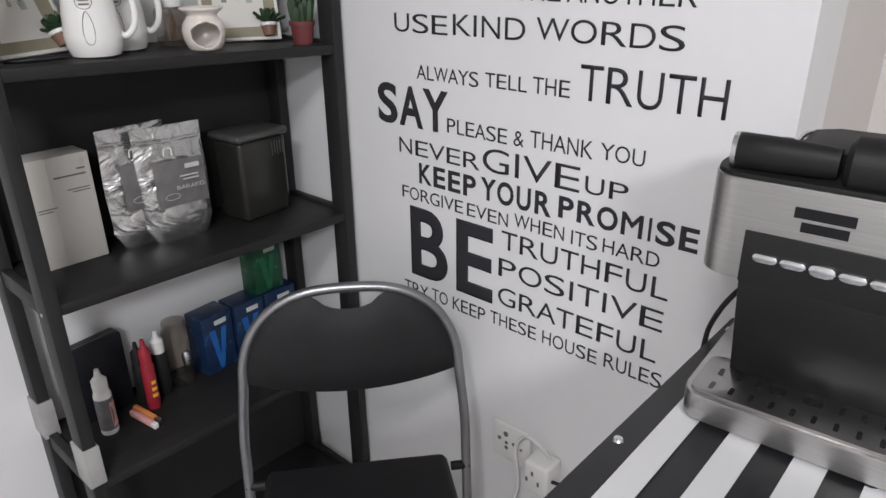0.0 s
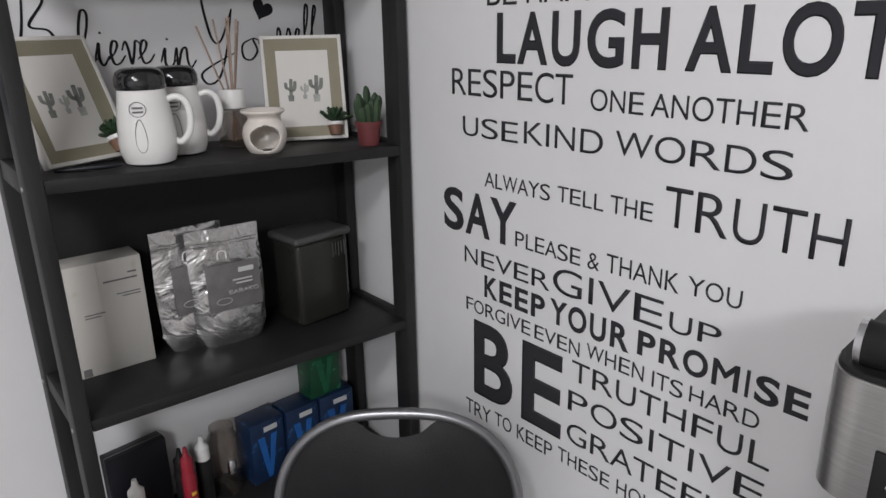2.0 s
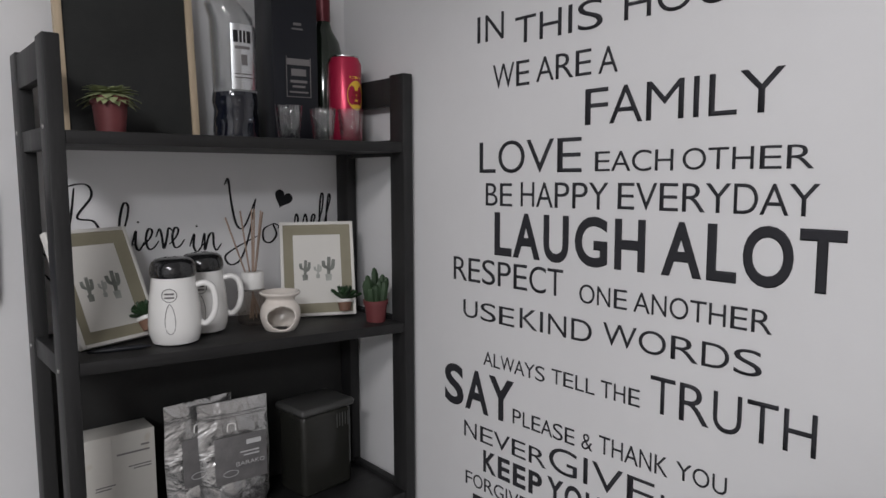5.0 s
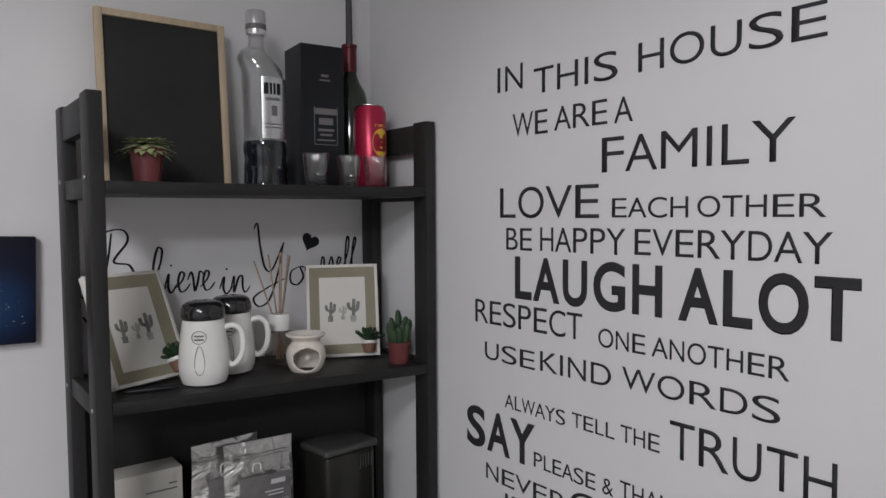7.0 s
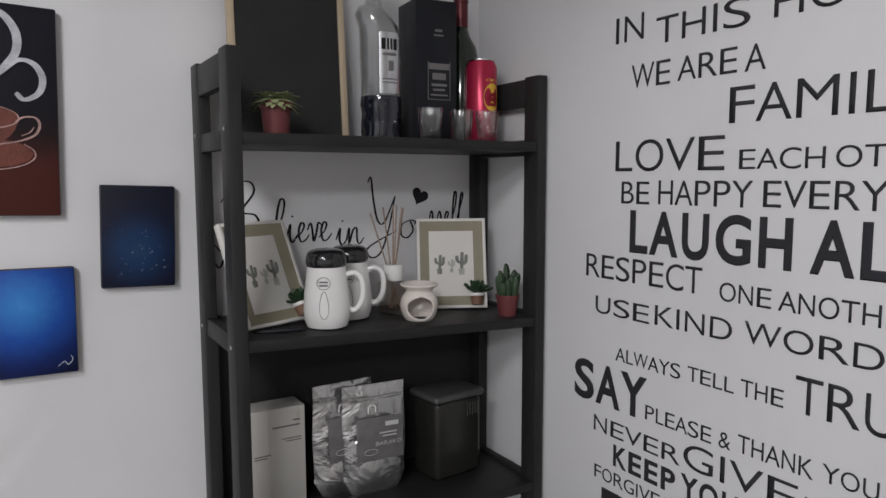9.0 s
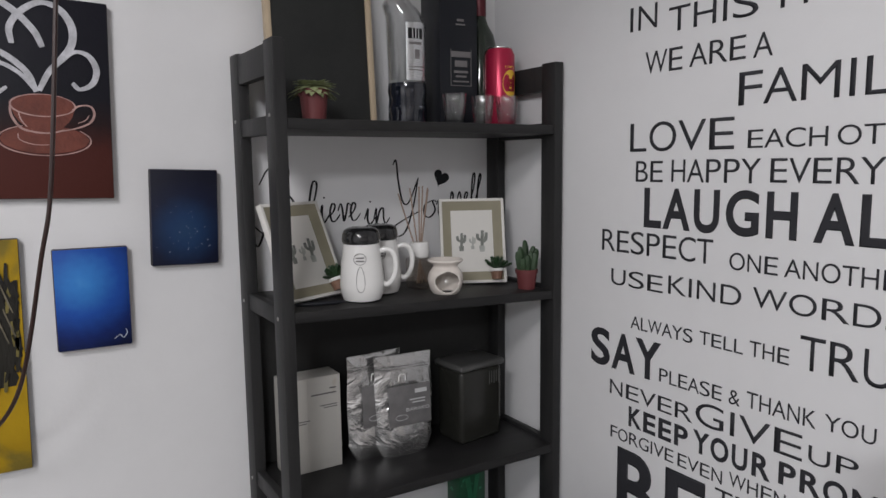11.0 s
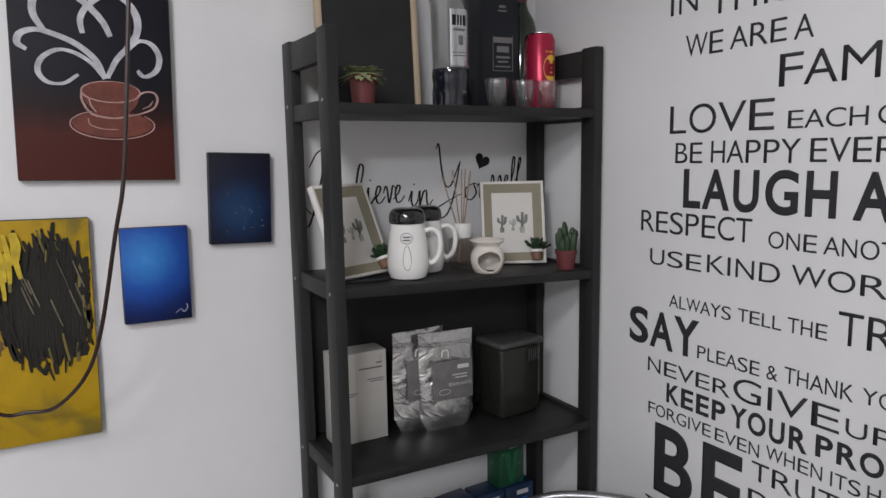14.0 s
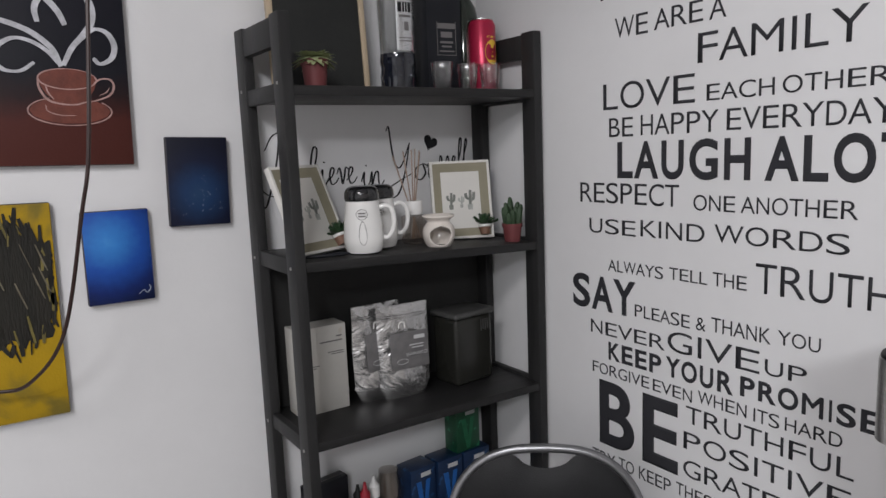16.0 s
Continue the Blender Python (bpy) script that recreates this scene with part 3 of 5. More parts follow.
for lower, upper in ((2, 1), (4, 3)):
    bm = box(0.005, 0.011, YL + 0.001, YR - 0.001, 0, 1)
    for v in bm.verts:
        v.co.z = shelf_z(upper, v.co.y) - 0.0195 if v.co.z > 0.5 else shelf_z(lower, v.co.y) + 0.0005
    part("back_panel", bm, PANEL, rack, "black hardboard back panel")
for px in (0.0265, FRONT - 0.0225):
    for zz in (1.462, 1.112, 0.742):
        part("screw", moved(lathe([(0.0, 0.0), (0.0036, 0.0), (0.0032, 0.0014), (0.0, 0.002)], 12), pose(px, YL - THICK - 0.0002, zz, 90, 0, 0)), STEEL, rack, "bright steel screw head")
for px in (0.001, FRONT - 0.048):
    part("sleeve", box(px, px + 0.051, YL - THICK - 0.0035, YL + 0.0035, 0.405, 0.485, 0.002), RAWWOOD, rack, "pale grey joint sleeve")

# ---------------------------------------------------------------- canvases on the west wall
def canvas(name, label, y0, y1, z0, z1, mat, tilt=0.0):
    """A stretched canvas; its parts use a frame whose x runs along the wall, z up, origin at the middle."""
    w, h = y1 - y0, z1 - z0
    t = thing(name, label, "painting", pose(0.001, (y0 + y1) / 2, (z0 + z1) / 2, 0, 0, 90) @ pose(0, 0, 0, 0, tilt, 0))
    part("stretched_canvas", box(-w / 2, w / 2, -0.017, 0.0, -h / 2, h / 2, 0.0025), CANVASEDGE, t)
    part("painted_face", box(-w / 2 + 0.001, w / 2 - 0.001, -0.0185, -0.0165, -h / 2 + 0.001, h / 2 - 0.001, 0.0004), mat, t)
    return t


CUPMAT = ramp_material("dark_to_brown_paint", ((0.0, (0.075, 0.018, 0.013)), (0.3, (0.07, 0.017, 0.013)), (0.44, (0.02, 0.009, 0.01)), (0.56, (0.008, 0.008, 0.013)), (1.0, (0.008, 0.008, 0.014))), "z", 3.0, 0.45, offset=(0, 0, 0.5))
cup_art = canvas("cup_painting", "stretched canvas painting of a brown steaming cup on black", -1.113, -0.857, 1.326, 1.664, CUPMAT, 1.5)


LAYER = [0]


def stroke(parent, pts, width, mat, name="brush_stroke", y=-0.0186):
    LAYER[0] = (LAYER[0] + 1) % 24
    y -= 0.00014 * LAYER[0]
    part(name, moved(ribbon([(q.x, q.z) for q in smooth_path([(a, 0, b) for a, b in pts], 8)], width, 0.0007, 0.6), pose(0, y, 0)), mat, parent)


def ellipse(cx, cz, rx, rz, a0=0, a1=360, n=14):
    return [(cx + rx * math.cos(radians(a0 + (a1 - a0) * i / n)), cz + rz * math.sin(radians(a0 + (a1 - a0) * i / n))) for i in range(n + 1)]


CUP, SAUCER, AT = (0.035, -0.024), (0.036, -0.082), pose(-0.011, 0, 0.014)
part("saucer_fill", prism(ellipse(*SAUCER, 0.067, 0.024)[:-1], 0.0002, AT @ pose(0, -0.0186, 0)), BROWNPAINT, cup_art)
part("cup_fill", prism(ellipse(*CUP, 0.047, 0.018, 0, 180)[:-1] + ellipse(*CUP, 0.047, 0.046, 180, 360)[:-1], 0.0004, AT @ pose(0, -0.0186, 0)), BROWNPAINT, cup_art)
for pts, w, m in (
    (ellipse(*CUP, 0.048, 0.0185, 95, 380), 0.0032, ROSEPAINT), (ellipse(*CUP, 0.048, 0.0185, 20, 95), 0.0018, ROSEPAINT),
    (((-0.013, -0.024), (-0.012, -0.042), (0.0, -0.062), (0.02, -0.069), (0.045, -0.07), (0.065, -0.064)), 0.0045, ROSEPAINT),
    (((-0.002, -0.035), (0.002, -0.05), (0.01, -0.061)), 0.0025, ROSEPAINT),
    (((0.078, -0.03), (0.09, -0.022), (0.106, -0.022), (0.112, -0.034), (0.105, -0.05), (0.085, -0.06), (0.062, -0.066)), 0.0042, ROSEPAINT),
    (((0.086, -0.052), (0.098, -0.046), (0.104, -0.037)), 0.002, ROSEPAINT),
    (ellipse(*SAUCER, 0.069, 0.026, 118, 400), 0.0028, ROSEPAINT),
    (((-0.004, -0.072), (-0.001, -0.083), (0.02, -0.09), (0.044, -0.09)), 0.0022, ROSEPAINT),
    (((0.026, -0.002), (0.014, 0.028), (-0.012, 0.052), (-0.045, 0.066), (-0.082, 0.074), (-0.108, 0.066), (-0.114, 0.05), (-0.1, 0.04)), 0.0125, STEAMPAINT),
    (((0.026, -0.002), (0.006, 0.024), (-0.02, 0.04), (-0.05, 0.043), (-0.076, 0.028), (-0.084, 0.006), (-0.07, -0.012), (-0.042, -0.013), (-0.016, 0.003)), 0.0095, STEAMPAINT),
    (((-0.068, 0.07), (-0.086, 0.1), (-0.082, 0.13), (-0.06, 0.146), (-0.03, 0.144), (0.0, 0.126), (0.026, 0.098), (0.038, 0.072)), 0.0135, STEAMPAINT),
    (((-0.006, 0.074), (-0.008, 0.1), (0.008, 0.126), (0.036, 0.144), (0.064, 0.138), (0.082, 0.112), (0.082, 0.082), (0.066, 0.056), (0.046, 0.032), (0.03, 0.0)), 0.0125, STEAMPAINT),
    (((0.062, 0.048), (0.084, 0.068), (0.106, 0.064), (0.118, 0.042), (0.112, 0.018), (0.092, 0.006), (0.08, 0.016)), 0.0105, STEAMPAINT),
):
    stroke(cup_art, [(a * (1 if a > -0.04 else 0.92) - 0.011, b + 0.013) for a, b in pts], w, m)
BLUEMAT = ramp_material("glowing_blue_paint", ((0.0, (0.1, 0.36, 0.72)), (0.22, (0.035, 0.2, 0.56)), (0.5, (0.012, 0.075, 0.36)), (0.78, (0.006, 0.02, 0.13)), (1.0, (0.004, 0.008, 0.04))), "ball", 7.0, 0.4, offset=(0.12, 0, -0.22))
blue_art = canvas("blue_painting", "small canvas painted glowing sea blue", -0.968, -0.847, 1.054, 1.236, BLUEMAT, 0.6)
stroke(blue_art, ((0.03, -0.077), (0.04, -0.07), (0.045, -0.076), (0.052, -0.068), (0.05, -0.06)), 0.0015, DOTPAINT, "signature")
NIGHTMAT = ramp_material("night_blue_paint", ((0.0, (0.022, 0.06, 0.13)), (0.35, (0.01, 0.035, 0.1)), (0.7, (0.006, 0.009, 0.03)), (1.0, (0.006, 0.007, 0.018))), "ball", 9.0, 0.45, offset=(0.0, 0, 0.22))
night_art = canvas("night_painting", "small canvas painted dark night blue with dots", -0.803, -0.681, 1.192, 1.3725, NIGHTMAT, 1.8)
rng = random.Random(4)
specks = []
for _ in range(34):
    a, b = rng.gauss(0.0, 0.026), rng.gauss(-0.03, 0.03)
    if abs(a) < 0.055 and abs(b) < 0.085:
        specks.append(moved(lathe([(0.0, 0.0), (rng.uniform(0.0003, 0.0009), 0.0), (0.0, 0.0004)], 6), pose(a, -0.0186, b, 90, 0, 0)))
part("star_specks", joined(*specks), DOTPAINT, night_art)
YELLOWMAT = ramp_material("yellow_abstract_paint", ((0.0, (0.09, 0.075, 0.03)), (0.34, (0.22, 0.16, 0.025)), (0.44, (0.42, 0.265, 0.012)), (0.62, (0.5, 0.31, 0.012)), (0.78, (0.44, 0.3, 0.035)), (1.0, (0.3, 0.24, 0.08))), "noise", 8.5, 0.45, distort=0.6, bump=0.6, offset=(0.6, 0.0, 0.1))
yellow_art = canvas("yellow_painting", "tall canvas with yellow and black abstract paint", -1.319, -1.018, 0.859, 1.263, YELLOWMAT, 1.0)
OLIVE = material("dark_olive_acrylic", (0.011, 0.0095, 0.006), 0.65, vary=0.6, scale=30, bump=0.6, bump_scale=120, stretch=(2.5, 2.5, 0.5))
RUST = material("rusty_brown_acrylic", (0.15, 0.075, 0.03), 0.5, vary=0.5, scale=40, bump=0.5, bump_scale=120)
MUD = material("muddy_green_acrylic", (0.16, 0.13, 0.035), 0.5, vary=0.5, scale=30, bump=0.5, bump_scale=120, stretch=(2.5, 2.5, 0.5))


def blob(cx, cz, rx, rz, seed, rough):
    r = random.Random(seed)
    n = 44
    return [(min(0.146, cx + rx * math.cos(2 * math.pi * i / n) * (1 + r.uniform(-rough, rough))), cz + rz * math.sin(2 * math.pi * i / n) * (1 + r.uniform(-rough, rough))) for i in range(n)]


part("paint_patch", prism(blob(-0.09, 0.13, 0.06, 0.06, 1, 0.12), 0.0004, pose(0, -0.0186, 0)), MUD, yellow_art)
part("paint_patch", prism(blob(-0.07, -0.09, 0.05, 0.075, 2, 0.12), 0.0004, pose(0, -0.0186, 0)), MUD, yellow_art)
part("paint_patch", prism(blob(-0.03, -0.012, 0.035, 0.03, 6, 0.2), 0.0005, pose(0, -0.0186, 0)), RUST, yellow_art)
part("paint_patch", prism(blob(-0.045, 0.05, 0.1, 0.045, 3, 0.22), 0.0006, pose(0, -0.0186, 0)), OLIVE, yellow_art)
part("paint_patch", prism(blob(0.077, 0.05, 0.075, 0.112, 4, 0.2), 0.0009, pose(0, -0.0186, 0)), OLIVE, yellow_art)
for k in range(130):
    r2 = random.Random(k)
    t2 = r2.uniform(0, 6.28)
    k2 = r2.uniform(0.8, 1.12)
    a, b = min(0.14, 0.077 + 0.073 * k2 * math.cos(t2)), 0.05 + 0.108 * k2 * math.sin(t2)
    tall = r2.uniform(0.012, 0.03)
    lean = r2.uniform(-0.004, 0.007)
    stroke(yellow_art, ((a - lean, b + tall), (a, b), (a + lean, b - tall * 0.8)), r2.uniform(0.003, 0.009), OLIVE if k % 13 else MUD, y=-0.0194)
STREAK = material("pale_streak_acrylic", (0.15, 0.13, 0.09), 0.6, vary=0.5, scale=60)
for k in range(9):
    r2 = random.Random(100 + k)
    a, b = r2.uniform(0.03, 0.13), r2.uniform(0.02, 0.12)
    stroke(yellow_art, ((a - 0.006, b + 0.02), (a, b), (a + 0.01, b - 0.03)), r2.uniform(0.0012, 0.003), STREAK, y=-0.0232)
YELLOWSTREAK = material("bright_yellow_acrylic", (0.5, 0.36, 0.02), 0.55, vary=0.4, scale=50, bump=0.4)
for k in range(14):
    r2 = random.Random(200 + k)
    a, b = (r2.uniform(-0.1, 0.14), r2.uniform(0.13, 0.165)) if k > 5 else (r2.uniform(0.0, 0.03), r2.uniform(0.09, 0.14))
    stroke(yellow_art, ((a - 0.004, b + 0.025), (a, b), (a + r2.uniform(-0.004, 0.006), b - 0.03)), r2.uniform(0.006, 0.016), YELLOWSTREAK, y=-0.0232)

cord = thing("hanging_cord", "thin dark brown cord hanging in a loop", "cord")
part("wire", tube(smooth_path(((0.28, -0.905, TOP), (0.28, -0.922, 1.9), (0.275, -0.944, 1.65), (0.27, -0.9705, 1.361), (0.255, -0.99, 1.25), (0.2, -1.03, 1.052), (0.14, -1.084, 0.963), (0.12, -1.132, 0.951), (0.12, -1.189, 0.968), (0.12, -1.33, 1.11), (0.1, -1.6, 1.5)), 10), 0.0032, 8), CABLE, cord)

# ---------------------------------------------------------------- top board
def bars(parent, rows, mat, y, name="print"):
    """Plain bars standing for print: rows of (x0, x1, z0, z1) on a face towards -y."""
    for x0, x1, z0, z1 in rows:
        part(name, box(x0, x1, y - 0.0005, y, z0, z1), mat, parent)


FACE = 90  # turns a thing whose front is -y so that it faces +x, into the room


def on(i, x, y, turn=FACE, dz=0.0):
    return pose(x, y, shelf_z(i, y) + dz, 0, 0, turn)


board = thing("chalkboard", "black chalkboard with a pale wooden frame leaning on the wall", "chalkboard", pose(0.054, -0.468, shelf_z(0, -0.5) + 0.001, 0, 0, FACE) @ pose(0, 0, 0, -4, 0, 0))
W, H, F = 0.228, 0.309, 0.0125
part("slate", box(-W / 2 + 0.004, W / 2 - 0.004, -0.004, 0.003, 0.004, H - 0.004), CHALK, board)
for x0, x1, z0, z1 in ((-W / 2, -W / 2 + F, 0, H), (W / 2 - F, W / 2, 0, H), (-W / 2 + F, W / 2 - F, 0, 0.006), (-W / 2 + F, W / 2 - F, H - F, H)):
    part("frame_bar", box(x0, x1, -0.009, 0.006, z0, z1, 0.001), PINE, board)


def pot(parent, r0, r1, h, mat):
    part("pot", lathe([(0, 0), (r0, 0), (r1, h * 0.8), (r1 * 1.1, h * 0.8), (r1 * 1.12, h), (r1 * 0.98, h), (r1 * 0.95, h * 0.85), (0, h * 0.85)], 28), mat, parent)
    part("soil", lathe([(0, h * 0.9), (r1 * 0.93, h * 0.88)], 16), SOIL, parent)


def leaf(length, width, thick=0.002, curl=0.3):
    """A pointed leaf along +x, thicker in the middle, bending down."""
    bm = bmesh.new()
    rows = []
    for k in range(6):
        t = k / 5
        w = width * math.sin(math.pi * min(1, 0.12 + 0.88 * t)) ** 0.8 * (1 if t < 0.95 else 0.2)
        x, z = length * t, -curl * length * t * t
        rows.append([bm.verts.new((x, -w, z)), bm.verts.new((x, 0, z + thick)), bm.verts.new((x, w, z)), bm.verts.new((x, 0, z - thick))])
    for a, b in zip(rows, rows[1:]):
        for k in range(4):
            bm.faces.new((a[k], a[(k + 1) % 4], b[(k + 1) % 4], b[k]))
    bm.faces.new(rows[0][::-1])
    bm.faces.new(rows[-1])
    bmesh.ops.recalc_face_normals(bm, faces=bm.faces[:])
    return bm


def rosette(parent, z, count, length, width, mat, lift=(5, 65), curl=0.3, seed=1, thick=0.002):
    r = random.Random(seed)
    for k in range(count):
        t = k / (count - 1)
        m = pose(0, 0, z) @ pose(0, 0, 0, 0, 0, k * 137.5) @ pose(0, 0, 0, 0, -(lift[0] + (lift[1] - lift[0]) * t) + r.uniform(-8, 8), 0)
        part("leaf", moved(leaf(length * (1 - 0.35 * t) * r.uniform(0.85, 1.1), width, thick, curl), m), mat, parent)


plant = thing("potted_plant", "drooping pale green plant in a small red pot", "plant", on(0, 0.165, -0.535))
pot(plant, 0.021, 0.0255, 0.058, TERRACOTTA)
rosette(plant, 0.06, 80, 0.027, 0.0115, PALELEAF, (30, 89), 1.5, 3)

vodka = thing("spirit_bottle", "clear glass spirit bottle with silver label and dark faceted base", "bottle", on(0, 0.095, -0.299) @ Matrix.Diagonal((1, 1, 1.045, 1)))
part("glass_body", lathe([(0, 0.084), (0.0385, 0.084), (0.0395, 0.2), (0.038, 0.222), (0.03, 0.238), (0.017, 0.248), (0.0145, 0.262), (0.0145, 0.29), (0.0125, 0.29), (0.0125, 0.262), (0.014, 0.25), (0.027, 0.236), (0.0355, 0.22), (0.037, 0.2), (0.036, 0.09), (0, 0.09)], 36), GLASS, vodka)
for v in vodka.children[0].data.vertices:
    if v.co.z > 0.195 and math.hypot(v.co.x, v.co.y) > 0.016:
        v.co.z -= 0.28 * v.co.x
    if v.co.z > 0.205:
        v.co.x -= 0.014 * min(1.0, (v.co.z - 0.205) / 0.03)
facets = lathe([(0, 0), (0.037, 0), (0.041, 0.004), (0.0385, 0.022), (0.042, 0.034), (0.0385, 0.052), (0.042, 0.066), (0.0395, 0.0835), (0, 0.0835)], 11)
shake = random.Random(5)
for v in facets.verts:
    if 0.002 < v.co.z < 0.08:
        v.co += Vector((shake.uniform(-1, 1), shake.uniform(-1, 1), 2 * shake.uniform(-1, 1))) * 0.0022
part("faceted_base", facets, DARKBLUEBASE, vodka, "dark faceted glass base")
label_arc = bmesh.new()
ring = [[label_arc.verts.new((0.0402 * math.sin(radians(a)), -0.0402 * math.cos(radians(a)), z)) for a in range(-30, 76, 7)] for z in (0.087, 0.197)]
for i in range(len(ring[0]) - 1):
    label_arc.faces.new((ring[0][i], ring[0][i + 1], ring[1][i + 1], ring[1][i]))
silver = part("label", label_arc, SILVERLABEL, vodka, "silver label with unreadable print")
for k, (a0, a1, z0, z1, m) in enumerate(((-20, -8, 0.166, 0.186, INK), (-4, 2, 0.166, 0.186, INK), (6, 12, 0.166, 0.186, INK), (16, 28, 0.166, 0.186, INK), (-16, 24, 0.155, 0.16, GREYPRINT), (0, 16, 0.128, 0.146, GREYPRINT), (-18, 30, 0.112, 0.114, GREYPRINT), (-18, 30, 0.106, 0.108, GREYPRINT))):
    a0, a1 = a0 - 4, a1 - 4
    arc = bmesh.new()
    rr = [[arc.verts.new((0.0405 * math.sin(radians(a0 + (a1 - a0) * i / 5)), -0.0405 * math.cos(radians(a0 + (a1 - a0) * i / 5)), z)) for i in range(6)] for z in (z0, z1)]
    for i in range(5):
        arc.faces.new((rr[0][i], rr[0][i + 1], rr[1][i + 1], rr[1][i]))
    part("print", arc, m, silver)
part("cap", lathe([(0, 0.275), (0.0185, 0.275), (0.019, 0.277), (0.019, 0.3165), (0.0175, 0.3185), (0, 0.3185)], 32, -0.014), CHROME, vodka, "silver screw cap")
part("cap_band", lathe([(0.0192, 0.284), (0.0194, 0.285), (0.0194, 0.293), (0.0192, 0.294)], 32, -0.014), GREYPRINT, vodka)

carton = thing("spirit_carton", "tall black gift carton with faint grey print", "box", on(0, 0.125, -0.186, FACE - 5))
part("carton_body", box(-0.048, 0.043, 0.0, 0.088, 0.0, 0.282, 0.0012), CARTONBLACK, carton)
bars(carton, ((-0.006, 0.01, 0.22, 0.225), (-0.009, 0.013, 0.212, 0.215), (-0.02, 0.026, 0.146, 0.158), (-0.012, 0.018, 0.126, 0.139), (-0.014, 0.02, 0.113, 0.118), (-0.01, 0.016, 0.104, 0.108), (-0.016, 0.022, 0.094, 0.097)), GREYPRINT, -0.0002)
for x0, x1, z0, z1 in ((-0.022, -0.0208, 0.087, 0.162), (0.0268, 0.028, 0.087, 0.162), (-0.022, 0.028, 0.086, 0.0872)):
    part("print_border", box(x0, x1, -0.0006, -0.0001, z0, z1), GREYPRINT, carton)

wine = thing("wine_bottle", "dark green wine bottle holding a grey taper candle", "bottle", on(0, 0.065, -0.092) @ Matrix.Diagonal((1, 1, 1.035, 1)))
part("glass_body", lathe([(0, 0.004), (0.03, 0.0), (0.036, 0.004), (0.037, 0.02), (0.037, 0.18), (0.033, 0.2), (0.02, 0.222), (0.0145, 0.238), (0.0145, 0.295), (0, 0.295)], 32), WINEGLASS, wine)
part("foil_capsule", lathe([(0.0149, 0.24), (0.0152, 0.24), (0.0152, 0.288), (0.0165, 0.289), (0.0165, 0.296), (0, 0.2965)], 28), BURGUNDY, wine, "burgundy foil capsule")
part("candle", lathe([(0.0075, 0.2965), (0.0062, 0.45), (0, 0.452)], 16), CANDLE, wine, "grey taper candle")

can = thing("drink_can", "tall crimson drink can with a yellow round emblem", "can", on(0, 0.12, -0.076))
part("can_body", lathe([(0, 0.003), (0.024, 0.003), (0.026, 0.0), (0.0325, 0.008), (0.033, 0.012), (0.033, 0.158), (0.0275, 0.17), (0.0275, 0.173), (0.026, 0.173), (0.026, 0.169), (0, 0.169)], 40), REDCAN, can)
part("rim", lathe([(0.0276, 0.1705), (0.0284, 0.1718), (0.0282, 0.1735), (0.0262, 0.1735)], 40), CHROME, can)


def arc_patch(r, a0, a1, z0, z1, round_=True, n=16):
    bm = bmesh.new()
    ca, cz, ra, rz = (a0 + a1) / 2, (z0 + z1) / 2, (a1 - a0) / 2, (z1 - z0) / 2
    c = bm.verts.new((r * math.sin(radians(ca)), -r * math.cos(radians(ca)), cz))
    vs = []
    for i in range(n * 2):
        t = math.pi * i / n
        k = 1.0 if round_ else 1 / max(abs(math.cos(t)), abs(math.sin(t)))
        a, z = ca + ra * math.cos(t) * k, cz + rz * math.sin(t) * k
        vs.append(bm.verts.new((r * math.sin(radians(a)), -r * math.cos(radians(a)), z)))
    for i in range(len(vs)):
        bm.faces.new((c, vs[i], vs[(i + 1) % len(vs)]))
    return bm


emblem = part("emblem", arc_patch(0.0333, -26, 46, 0.066, 0.124), YELLOWPRINT, can, "yellow round emblem")
for z0, z1, a0, a1 in ((0.097, 0.104, -6, 30), (0.087, 0.094, -12, 36), (0.077, 0.083, -4, 28)):
    part("print", arc_patch(0.0336, a0, a1, z0, z1, False), REDPLASTIC, emblem)
part("yellow_band", arc_patch(0.0333, -16, 34, 0.128, 0.132, False), YELLOWPRINT, can)

for gx, gy in ((0.17, -0.23), (0.165, -0.155), (0.183, -0.105)):
    g = thing("shot_glass", "small clear shot glass with a thick base", "glass", on(0, gx, gy), "shot glasses on the top board")
    part("glass_body", lathe([(0, 0), (0.0175, 0), (0.019, 0.002), (0.0252, 0.062), (0.0246, 0.0632), (0.0238, 0.0625), (0.018, 0.014), (0.016, 0.0115), (0, 0.011)], 32), GLASS, g)

